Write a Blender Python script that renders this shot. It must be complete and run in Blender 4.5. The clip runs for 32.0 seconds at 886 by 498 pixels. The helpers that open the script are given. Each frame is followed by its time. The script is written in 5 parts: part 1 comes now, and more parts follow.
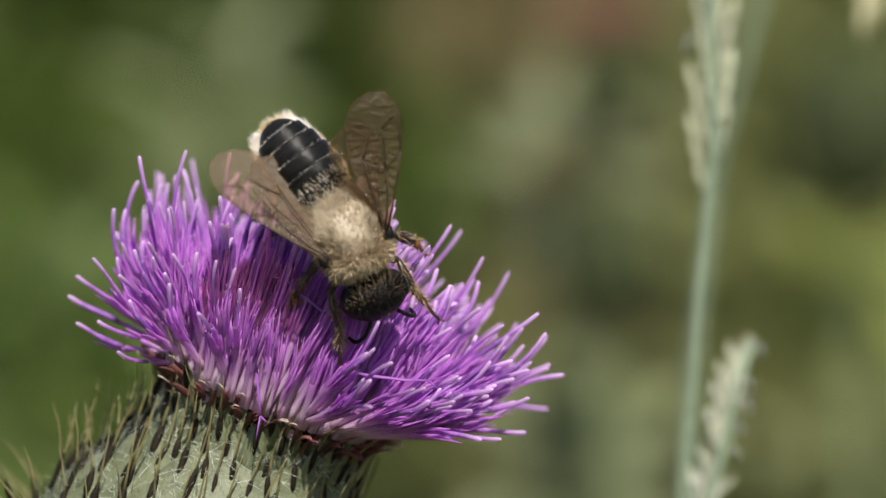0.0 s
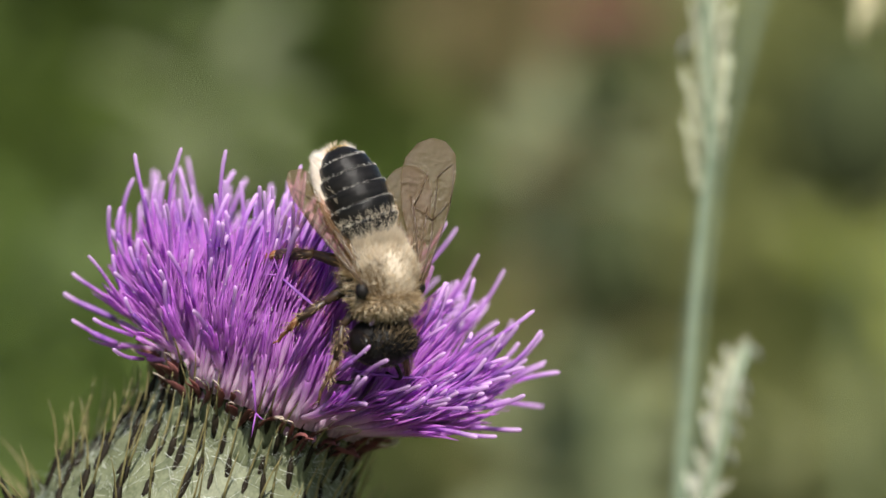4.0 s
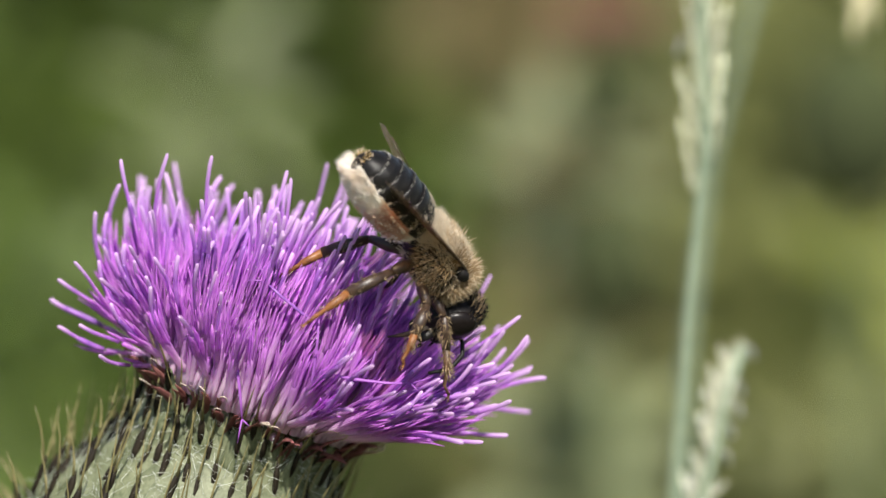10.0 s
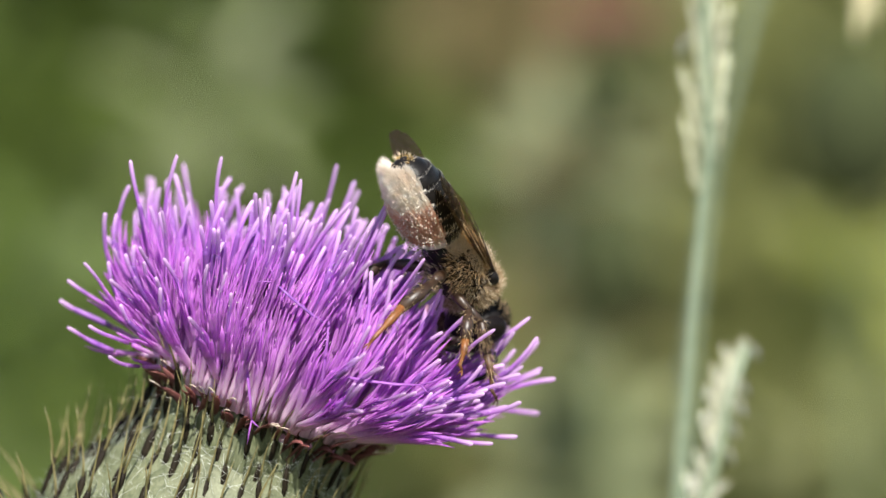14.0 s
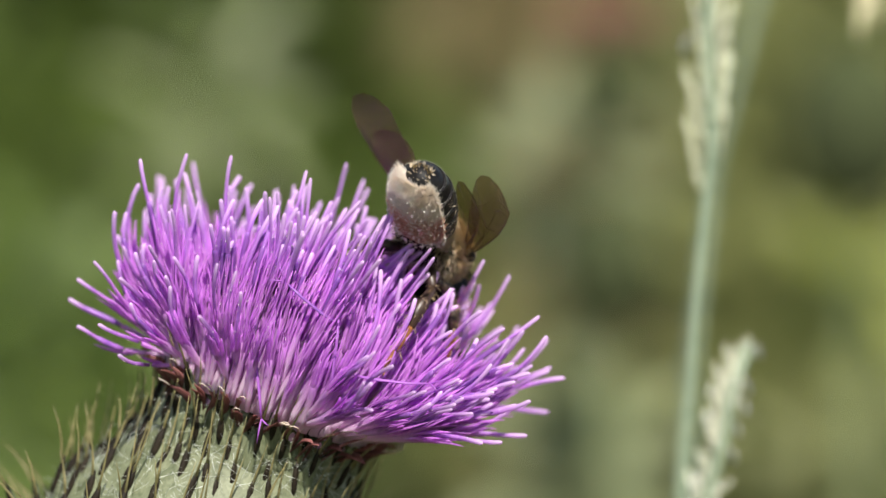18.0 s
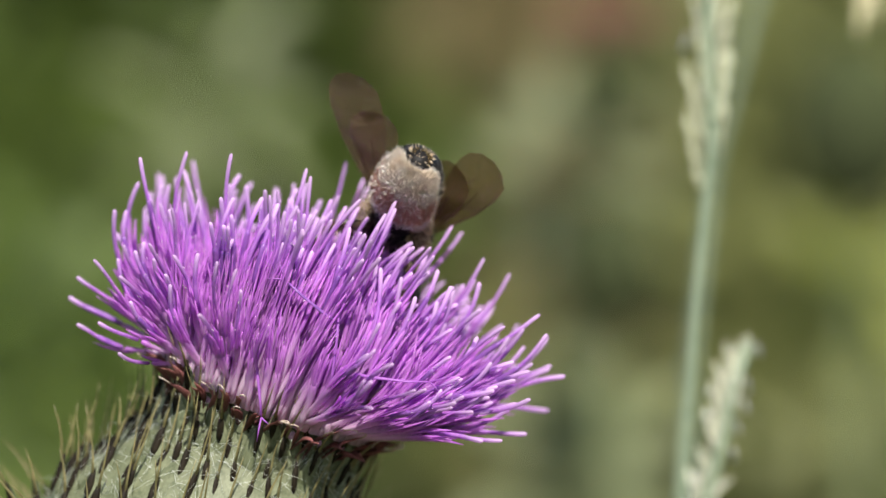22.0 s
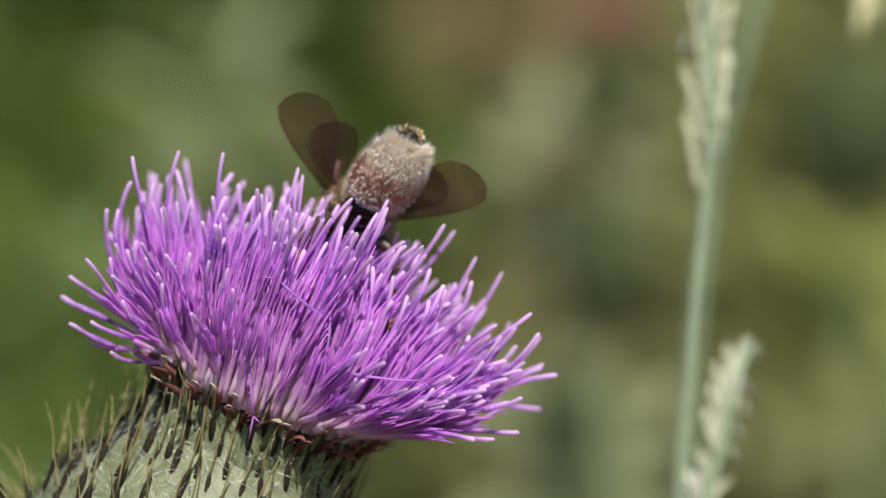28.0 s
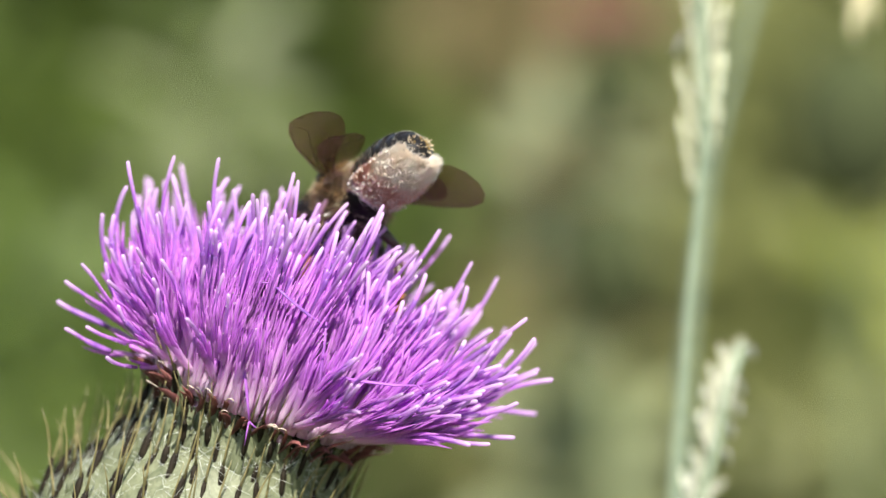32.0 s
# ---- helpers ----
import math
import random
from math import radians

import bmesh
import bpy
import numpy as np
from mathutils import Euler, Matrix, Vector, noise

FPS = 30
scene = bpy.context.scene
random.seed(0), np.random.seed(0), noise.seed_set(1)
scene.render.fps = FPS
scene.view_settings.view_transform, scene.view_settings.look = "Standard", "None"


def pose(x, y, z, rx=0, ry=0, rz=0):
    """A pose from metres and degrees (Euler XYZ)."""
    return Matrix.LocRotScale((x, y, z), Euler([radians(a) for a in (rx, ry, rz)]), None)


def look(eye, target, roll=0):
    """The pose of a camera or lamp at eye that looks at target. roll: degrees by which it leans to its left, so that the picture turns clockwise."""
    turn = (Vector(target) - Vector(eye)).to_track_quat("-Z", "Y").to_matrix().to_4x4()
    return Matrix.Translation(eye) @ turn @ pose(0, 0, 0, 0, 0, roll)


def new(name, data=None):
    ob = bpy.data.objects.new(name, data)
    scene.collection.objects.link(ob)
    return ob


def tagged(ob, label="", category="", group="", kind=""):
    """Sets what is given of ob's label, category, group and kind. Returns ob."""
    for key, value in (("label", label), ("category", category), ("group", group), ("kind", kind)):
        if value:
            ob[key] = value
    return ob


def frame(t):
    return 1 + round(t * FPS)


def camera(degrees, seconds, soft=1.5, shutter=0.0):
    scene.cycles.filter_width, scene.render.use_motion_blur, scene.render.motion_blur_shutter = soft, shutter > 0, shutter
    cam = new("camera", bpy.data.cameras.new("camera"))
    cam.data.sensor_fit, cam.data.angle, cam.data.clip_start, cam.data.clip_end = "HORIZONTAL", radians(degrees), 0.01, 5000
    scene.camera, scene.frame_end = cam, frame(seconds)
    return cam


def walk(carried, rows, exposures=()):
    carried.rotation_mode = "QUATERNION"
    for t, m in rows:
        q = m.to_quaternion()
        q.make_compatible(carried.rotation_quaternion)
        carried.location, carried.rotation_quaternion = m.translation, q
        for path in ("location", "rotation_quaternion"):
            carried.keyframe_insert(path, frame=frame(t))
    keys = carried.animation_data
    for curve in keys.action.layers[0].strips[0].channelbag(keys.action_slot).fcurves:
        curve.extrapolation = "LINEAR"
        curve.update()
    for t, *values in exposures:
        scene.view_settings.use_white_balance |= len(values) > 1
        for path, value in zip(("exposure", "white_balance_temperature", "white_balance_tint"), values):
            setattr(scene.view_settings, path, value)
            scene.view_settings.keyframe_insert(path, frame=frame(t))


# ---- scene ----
# A thistle head seen through a macro lens: x to the right, y away from the lens, z up.
# The lens stands level, EYE_Z above the soil; the flower stands FOCUS metres before it.
EYE_Z = 0.75
FOCUS = 0.2474
cam = camera(12.0, 32.0, soft=1.5, shutter=0.5)
cam.data.dof.use_dof = True
cam.data.dof.focus_distance = FOCUS - 0.0035
cam.data.dof.aperture_fstop = 24.0
STAND = look((0, -FOCUS, EYE_Z), (0, 0, EYE_Z))
walk(cam, [(0.0, STAND), (32.0, STAND)], exposures=((0.0, 0.35), (3.0, 0.45), (6.0, 0.59), (9.0, 0.71), (13.0, 0.88), (19.0, 0.75), (25.0, 0.59), (28.0, 0.55), (30.0, 0.63), (31.0, 1.03), (32.0, 1.16)))

# ---- light: a high summer sun behind the camera, clear sky ----
SUN_DIR = Vector((0.12, -0.68, 0.72)).normalized()
world = bpy.data.worlds.new("sky")
scene.world = world
world.use_nodes = True
sky = world.node_tree.nodes.new("ShaderNodeTexSky")
sky.sky_type, sky.sun_disc = "NISHITA", False
sky.sun_elevation = math.asin(SUN_DIR.z)
sky.sun_rotation = math.atan2(SUN_DIR.x, SUN_DIR.y)
backing = world.node_tree.nodes["Background"]
world.node_tree.links.new(sky.outputs[0], backing.inputs[0])
backing.inputs[1].default_value = 0.075
sun = new("sun", bpy.data.lights.new("sun", "SUN"))
sun.data.energy, sun.data.angle, sun.data.color = 4.7, radians(0.53), (1.0, 0.95, 0.87)
sun.matrix_world = look((0, 0, 5), Vector((0, 0, 5)) - SUN_DIR)

# ---- materials ----
def mix_nodes(name):
    m = bpy.data.materials.new(name)
    m.use_nodes = True
    return m, m.node_tree.nodes, m.node_tree.links


def surface(name, dark, light, scale, rough=0.6, fine=0.0, bump=0.15, through_light=0.0, tint=None, metallic=0.0, vary=0.0, spec=0.5, stretch=(1, 1, 1), root=None, tip=None, span_root=(0.10, 0.62)):
    """Two-scale mottled surface; scale is in features per metre. through_light: share of light let through (leaves, petals)."""
    m, nodes, links = mix_nodes(name)
    bsdf = nodes["Principled BSDF"]
    place = nodes.new("ShaderNodeTexCoord")
    squeeze = nodes.new("ShaderNodeMapping")
    squeeze.inputs["Scale"].default_value = stretch
    links.new(place.outputs["Object"], squeeze.inputs[0])
    big = nodes.new("ShaderNodeTexNoise")
    big.inputs["Scale"].default_value, big.inputs["Detail"].default_value = scale, 4
    small = nodes.new("ShaderNodeTexNoise")
    small.inputs["Scale"].default_value, small.inputs["Detail"].default_value = scale * (fine or 7), 3
    both = nodes.new("ShaderNodeMath")
    both.operation = "MULTIPLY_ADD"
    both.inputs[1].default_value = 0.6
    half = nodes.new("ShaderNodeMath")
    half.operation = "MULTIPLY"
    half.inputs[1].default_value = 0.4
    for n in (big, small):
        links.new(squeeze.outputs[0], n.inputs["Vector"])
    links.new(small.outputs[0], half.inputs[0])
    links.new(big.outputs[0], both.inputs[0])
    links.new(half.outputs[0], both.inputs[2])
    ramp = nodes.new("ShaderNodeValToRGB")
    ramp.color_ramp.elements[0].position, ramp.color_ramp.elements[1].position = 0.35, 0.65
    ramp.color_ramp.elements[0].color, ramp.color_ramp.elements[1].color = (*dark, 1), (*light, 1)
    links.new(both.outputs[0], ramp.inputs[0])
    colour = ramp.outputs[0]
    if root:
        # the colour of a floret's pale foot, fading upwards
        length = nodes.new("ShaderNodeAttribute")
        length.attribute_name = "along"
        rise = nodes.new("ShaderNodeMapRange")
        rise.interpolation_type = "SMOOTHSTEP"
        rise.inputs[1].default_value, rise.inputs[2].default_value = span_root
        links.new(length.outputs["Fac"], rise.inputs[0])
        fade = nodes.new("ShaderNodeMix")
        fade.data_type = "RGBA"
        fade.inputs[6].default_value = (*root, 1)
        links.new(rise.outputs[0], fade.inputs[0])
        links.new(colour, fade.inputs[7])
        colour = fade.outputs[2]
        if tip:
            rise = nodes.new("ShaderNodeMapRange")
            rise.interpolation_type = "SMOOTHSTEP"
            rise.inputs[1].default_value, rise.inputs[2].default_value = 0.80, 1.0
            links.new(length.outputs["Fac"], rise.inputs[0])
            fade = nodes.new("ShaderNodeMix")
            fade.data_type = "RGBA"
            fade.inputs[7].default_value = (*tip, 1)
            links.new(rise.outputs[0], fade.inputs[0])
            links.new(colour, fade.inputs[6])
            colour = fade.outputs[2]
    if vary:
        info = nodes.new("ShaderNodeObjectInfo")
        geo = nodes.new("ShaderNodeNewGeometry")
        add = nodes.new("ShaderNodeMath")
        add.operation = "ADD"
        links.new(info.outputs["Random"], add.inputs[0])
        links.new(geo.outputs["Random Per Island"], add.inputs[1])
        span = nodes.new("ShaderNodeMapRange")
        span.inputs[1].default_value, span.inputs[2].default_value = 0.0, 2.0
        span.inputs[3].default_value, span.inputs[4].default_value = 1 - vary, 1 + vary
        links.new(add.outputs[0], span.inputs[0])
        hsv = nodes.new("ShaderNodeHueSaturation")
        links.new(span.outputs[0], hsv.inputs["Value"])
        links.new(colour, hsv.inputs["Color"])
        colour = hsv.outputs[0]
    links.new(colour, bsdf.inputs["Base Color"])
    bsdf.inputs["Roughness"].default_value, bsdf.inputs["Metallic"].default_value = rough, metallic
    bsdf.inputs["Specular IOR Level"].default_value = spec
    if bump:
        relief = nodes.new("ShaderNodeBump")
        relief.inputs["Strength"].default_value, relief.inputs["Distance"].default_value = bump, 0.3 / scale
        links.new(both.outputs[0], relief.inputs["Height"])
        links.new(relief.outputs[0], bsdf.inputs["Normal"])
    if through_light:
        glow = nodes.new("ShaderNodeBsdfTranslucent")
        join = nodes.new("ShaderNodeMixShader")
        join.inputs[0].default_value = through_light
        if tint:
            dye = nodes.new("ShaderNodeMix")
            dye.data_type, dye.blend_type = "RGBA", "MULTIPLY"
            dye.inputs[0].default_value = 1.0
            links.new(colour, dye.inputs[6])
            dye.inputs[7].default_value = (*tint, 1)
            links.new(dye.outputs[2], glow.inputs[0])
        else:
            links.new(colour, glow.inputs[0])
        links.new(bsdf.outputs[0], join.inputs[1])
        links.new(glow.outputs[0], join.inputs[2])
        links.new(join.outputs[0], nodes["Material Output"].inputs[0])
    return m


def membrane(name, colour, clear, rough=0.15, wrinkle=0.55):
    """Thin insect wing: mostly clear, brown-tinged, glossy and finely wrinkled."""
    m, nodes, links = mix_nodes(name)
    bsdf = nodes["Principled BSDF"]
    bsdf.inputs["Base Color"].default_value = (*colour, 1)
    bsdf.inputs["Roughness"].default_value = rough
    bsdf.inputs["Specular IOR Level"].default_value = 0.3
    place = nodes.new("ShaderNodeTexCoord")
    grain = nodes.new("ShaderNodeTexNoise")
    grain.inputs["Scale"].default_value, grain.inputs["Detail"].default_value = 3500, 5
    links.new(place.outputs["Object"], grain.inputs["Vector"])
    relief = nodes.new("ShaderNodeBump")
    relief.inputs["Strength"].default_value, relief.inputs["Distance"].default_value = wrinkle, 0.0004
    links.new(grain.outputs[0], relief.inputs["Height"])
    links.new(relief.outputs[0], bsdf.inputs["Normal"])
    see = nodes.new("ShaderNodeBsdfTransparent")
    see.inputs[0].default_value = (0.56, 0.43, 0.27, 1)
    amount = nodes.new("ShaderNodeMapRange")
    amount.inputs[3].default_value, amount.inputs[4].default_value = clear - 0.05, clear + 0.05
    links.new(grain.outputs[0], amount.inputs[0])
    join = nodes.new("ShaderNodeMixShader")
    links.new(amount.outputs[0], join.inputs[0])
    links.new(bsdf.outputs[0], join.inputs[1])
    links.new(see.outputs[0], join.inputs[2])
    gloss = nodes.new("ShaderNodeBsdfGlossy")
    gloss.inputs["Roughness"].default_value = 0.2
    links.new(relief.outputs[0], gloss.inputs["Normal"])
    sheen = nodes.new("ShaderNodeMixShader")
    sheen.inputs[0].default_value = 0.05
    links.new(join.outputs[0], sheen.inputs[1])
    links.new(gloss.outputs[0], sheen.inputs[2])
    links.new(sheen.outputs[0], nodes["Material Output"].inputs[0])
    return m


LILAC = surface("lilac_floret", (0.61, 0.19, 0.74), (0.85, 0.42, 0.90), 900, 0.45, through_light=0.58, tint=(1, 0.93, 1), vary=0.2, stretch=(1, 1, 0.15), root=(0.97, 0.78, 0.94), span_root=(0.08, 0.55))
PINK = surface("pink_floret_base", (0.86, 0.44, 0.76), (0.97, 0.70, 0.93), 900, 0.5, through_light=0.45, vary=0.2, stretch=(1, 1, 0.15))
VIOLET = surface("dark_violet_anther", (0.20, 0.07, 0.38), (0.42, 0.16, 0.58), 1500, 0.35, through_light=0.25, vary=0.35, stretch=(1, 1, 0.2))
STYLE = surface("lilac_style", (0.48, 0.16, 0.68), (0.74, 0.36, 0.87), 1200, 0.4, through_light=0.5, vary=0.22, stretch=(1, 1, 0.3), root=(0.48, 0.17, 0.62), tip=(0.86, 0.60, 0.92), span_root=(0.55, 0.76))
POLLEN = surface("white_pollen", (0.75, 0.68, 0.66), (0.9, 0.85, 0.82), 4000, 0.7)
BRACT = surface("grey_green_bract", (0.062, 0.078, 0.034), (0.215, 0.232, 0.135), 1100, 0.6, through_light=0.10, vary=0.38, stretch=(1, 1, 0.4))
STREAK = surface("blackish_bract_streak", (0.008, 0.006, 0.004), (0.028, 0.022, 0.014), 1500, 0.6, spec=0.1)
SPINE = surface("straw_green_spine", (0.15, 0.14, 0.055), (0.33, 0.28, 0.13), 900, 0.4, through_light=0.3, vary=0.3)
HUSK = surface("reddish_brown_husk", (0.11, 0.03, 0.03), (0.32, 0.12, 0.11), 900, 0.6, through_light=0.25, vary=0.4, stretch=(1, 1, 0.3))
CREAM = surface("cream_curl", (0.55, 0.42, 0.32), (0.80, 0.70, 0.60), 2500, 0.5, through_light=0.2, vary=0.2)
COBWEB = surface("white_cobweb_hair", (0.62, 0.66, 0.60), (0.80, 0.82, 0.78), 3000, 0.7, through_light=0.3)
STEM = surface("downy_green_stem", (0.09, 0.12, 0.045), (0.16, 0.19, 0.08), 300, 0.65)

CHITIN = surface("glossy_black_chitin", (0.004, 0.004, 0.004), (0.018, 0.016, 0.015), 5000, 0.28, bump=0.8, spec=0.18, stretch=(0.12, 1, 0.3))
SHINY_BLACK = surface("polished_black_chitin", (0.004, 0.004, 0.004), (0.012, 0.011, 0.011), 2500, 0.2, bump=0.25, spec=0.32)
MATT_BLACK = surface("matt_black_chitin", (0.004, 0.004, 0.004), (0.014, 0.011, 0.010), 3500, 0.5, bump=0.4, spec=0.2)
EYE = surface("brown_black_eye", (0.004, 0.003, 0.003), (0.012, 0.009, 0.008), 9000, 0.28, bump=0.2, spec=0.15)
FUR = surface("buff_fur", (0.72, 0.58, 0.38), (0.95, 0.84, 0.66), 600, 0.8, bump=0, through_light=0.45, vary=0.25, spec=0.2)
FUR_BROWN = surface("brown_buff_fur", (0.30, 0.20, 0.10), (0.55, 0.42, 0.26), 600, 0.8, bump=0, through_light=0.2, vary=0.3)
FUR_PALE = surface("whitish_fur", (0.80, 0.70, 0.55), (0.95, 0.88, 0.75), 600, 0.8, bump=0, through_light=0.45, vary=0.18, spec=0.2)
SCOPA = surface("cream_pollen_brush", (0.93, 0.85, 0.76), (0.99, 0.97, 0.93), 1400, 0.85, bump=0, through_light=0.5, vary=0.15, spec=0.2)
SCOPA_TAN = surface("tan_pollen_brush", (0.64, 0.38, 0.27), (0.95, 0.72, 0.58), 1400, 0.85, bump=0, through_light=0.45, vary=0.25, spec=0.2)
DOCK = surface("rusty_dock_leaf", (0.15, 0.115, 0.046), (0.27, 0.21, 0.1), 60, 0.65, through_light=0.2, vary=0.25)
BAND = surface("white_hair_band", (0.45, 0.42, 0.36), (0.72, 0.69, 0.63), 900, 0.7, bump=0, vary=0.3)
TIP_GOLD = surface("golden_tail_hair", (0.42, 0.26, 0.06), (0.66, 0.46, 0.16), 900, 0.7, bump=0, vary=0.3)
LEG = surface("dark_brown_leg", (0.018, 0.010, 0.007), (0.06, 0.034, 0.02), 1500, 0.4, vary=0.2)
RUST = surface("rusty_orange_foot", (0.09, 0.03, 0.011), (0.31, 0.12, 0.032), 1500, 0.45, vary=0.2)
BROWN_FOOT = surface("brown_hairy_foot", (0.03, 0.016, 0.009), (0.14, 0.07, 0.032), 1500, 0.5, vary=0.2)
WING = membrane("smoky_wing", (0.27, 0.19, 0.105), 0.71, 0.3, 0.8)
VEIN = surface("brown_wing_vein", (0.035, 0.02, 0.012), (0.09, 0.055, 0.03), 1500, 0.35)
SOOT = surface("sooty_black_fur", (0.004, 0.004, 0.005), (0.014, 0.012, 0.012), 600, 0.75, bump=0, vary=0.3, spec=0.15)
FLAME = surface("orange_red_tail_fur", (0.50, 0.085, 0.012), (0.78, 0.20, 0.03), 600, 0.75, bump=0, through_light=0.2, vary=0.3)
WING_B = membrane("dusky_wing", (0.12, 0.10, 0.08), 0.93)

GRASS_STEM = surface("blue_green_grass_stem", (0.14, 0.19, 0.125), (0.23, 0.28, 0.185), 150, 0.55, vary=0.1)
GLUME = surface("pale_green_glume", (0.52, 0.53, 0.36), (0.74, 0.75, 0.56), 250, 0.6, through_light=0.4, vary=0.25)
GLUME_DRY = surface("straw_glume", (0.52, 0.48, 0.28), (0.74, 0.69, 0.46), 250, 0.6, through_light=0.25, vary=0.25)
GLUME_PALE = surface("cream_glume", (0.68, 0.68, 0.52), (0.90, 0.90, 0.76), 250, 0.6, through_light=0.35, vary=0.2)
AWN = surface("silvery_anther", (0.50, 0.52, 0.50), (0.72, 0.72, 0.70), 300, 0.5, through_light=0.2)
LEAF_GREEN = surface("mid_green_leaf", (0.1, 0.152, 0.026), (0.162, 0.222, 0.049), 40, 0.5, through_light=0.4, vary=0.16)
LEAF_OLIVE = surface("olive_leaf", (0.16, 0.177, 0.047), (0.266, 0.283, 0.104), 40, 0.55, through_light=0.25, vary=0.25)
# Leaves that catch the sun: their light is put into a paler colour.
LEAF_PALE = surface("pale_lit_leaf", (0.165, 0.19, 0.09), (0.25, 0.275, 0.14), 40, 0.6, through_light=0.25, vary=0.2)
LEAF_DARK = surface("dark_bud_green", (0.03, 0.036, 0.018), (0.065, 0.08, 0.03), 60, 0.9, vary=0.2, spec=0.1)
LEAF_YELLOW = surface("yellow_green_leaf", (0.16, 0.19, 0.02), (0.28, 0.30, 0.05), 40, 0.5, through_light=0.3, vary=0.2)
FADED = surface("faded_crimson_florets", (0.12, 0.028, 0.030), (0.30, 0.10, 0.095), 120, 0.6, through_light=0.15, vary=0.25)
TAN = surface("dry_tan_stalk", (0.20, 0.155, 0.075), (0.34, 0.27, 0.14), 60, 0.65, through_light=0.15, vary=0.25)
DOCK = surface("rusty_dock_leaf", (0.15, 0.115, 0.046), (0.27, 0.21, 0.1), 60, 0.65, through_light=0.2, vary=0.25)
SOIL = surface("meadow_soil_and_moss", (0.045, 0.055, 0.018), (0.11, 0.115, 0.045), 6, 0.85, fine=11)
BLADE = surface("meadow_grass_blade", (0.055, 0.10, 0.022), (0.13, 0.19, 0.05), 30, 0.5, through_light=0.3, vary=0.35)

# ---- building helpers: all shapes below are written in millimetres ----
MM = 0.001


def mm(x, y, z):
    return Vector((x, y, z)) * MM


def link(name, me, mats, parent=None, label="", at=None):
    for m in mats if isinstance(mats, (list, tuple)) else [mats]:
        me.materials.append(m)
    ob = new(name, me)
    if parent:
        ob.parent = parent
    if at is not None:
        ob.matrix_basis = at
    if label:
        tagged(ob, label)
    return ob


def part(name, bm, mats, parent=None, label="", at=None, smooth=True):
    """Links a bmesh, drawn in millimetres, as one mesh object under its thing."""
    me = bpy.data.meshes.new(name)
    bm.normal_update()
    bm.to_mesh(me)
    bm.free()
    me.transform(Matrix.Scale(MM, 4))
    if smooth:
        me.shade_smooth()
    return link(name, me, mats, parent, label, at)


def tube(bm, pts, radii, n=6, mat=0, flat=1.0, cap=True):
    """A tapered round rod through pts; flat squeezes it across."""
    pts = [Vector(p) for p in pts]
    rings = []
    side = None
    for i, p in enumerate(pts):
        d = (pts[min(i + 1, len(pts) - 1)] - pts[max(i - 1, 0)]).normalized()
        if side is None:
            side = d.orthogonal().normalized()
        side = (side - d * side.dot(d)).normalized()
        up = d.cross(side)
        r = radii[i] if isinstance(radii, (list, tuple)) else radii
        rings.append([bm.verts.new(p + (side * math.cos(a) + up * math.sin(a) * flat) * r) for a in (k * math.tau / n for k in range(n))])
    for a, b in zip(rings, rings[1:]):
        for k in range(n):
            f = bm.faces.new((a[k], a[(k + 1) % n], b[(k + 1) % n], b[k]))
            f.material_index = mat
    if cap:
        for ring, turn in ((rings[0], True), (rings[-1], False)):
            f = bm.faces.new(ring[::-1] if turn else ring)
            f.material_index = mat
    return rings


def loft(bm, rows, n=20, mat=0, lumps=0.0, arc=None):
    """Rings along y: rows of (y, z centre, half width, half height). arc: only that span of degrees about the top."""
    rings = []
    for y, zc, rx, rz in rows:
        ring = []
        for k in range(n + (1 if arc else 0)):
            a = radians(-arc + 2 * arc * k / n) if arc else k * math.tau / n
            w = 1 + lumps * noise.noise(Vector((math.sin(a) * 2, y * 0.8, math.cos(a) * 2)))
            ring.append(bm.verts.new((rx * w * math.sin(a), y, zc + rz * w * math.cos(a))))
        rings.append(ring)
    m = n if arc else n
    for a, b in zip(rings, rings[1:]):
        for k in range(m):
            j = k + 1 if arc else (k + 1) % n
            f = bm.faces.new((a[k], b[k], b[j], a[j]))
            f.material_index = mat
    if not arc:
        for ring in (rings[0], rings[-1][::-1]):
            f = bm.faces.new(ring)
            f.material_index = mat
    return rings


def ball(bm, centre, size, turn=(0, 0, 0), seg=18, mat=0, lumps=0.0):
    m = Matrix.LocRotScale(Vector(centre), Euler([radians(a) for a in turn]), Vector(size))
    made = bmesh.ops.create_uvsphere(bm, u_segments=seg, v_segments=max(6, seg * 2 // 3), radius=1.0)["verts"]
    for v in made:
        if lumps:
            v.co *= 1 + lumps * noise.noise(v.co * 2.3)
        v.co = m @ v.co
    if mat:
        for f in {f for v in made for f in v.link_faces}:
            f.material_index = mat
    return made


def egg(centre, size, wanted):
    """Random points and normals on an egg-shaped body, where wanted(unit vector) gives the chance to keep one."""
    def pick(rng):
        while True:
            u = Vector((rng.gauss(0, 1), rng.gauss(0, 1), rng.gauss(0, 1))).normalized()
            if rng.random() < wanted(u):
                p = Vector((centre[i] + size[i] * u[i] for i in range(3)))
                nrm = Vector((u[i] / size[i] for i in range(3))).normalized()
                return p, nrm
    return pick


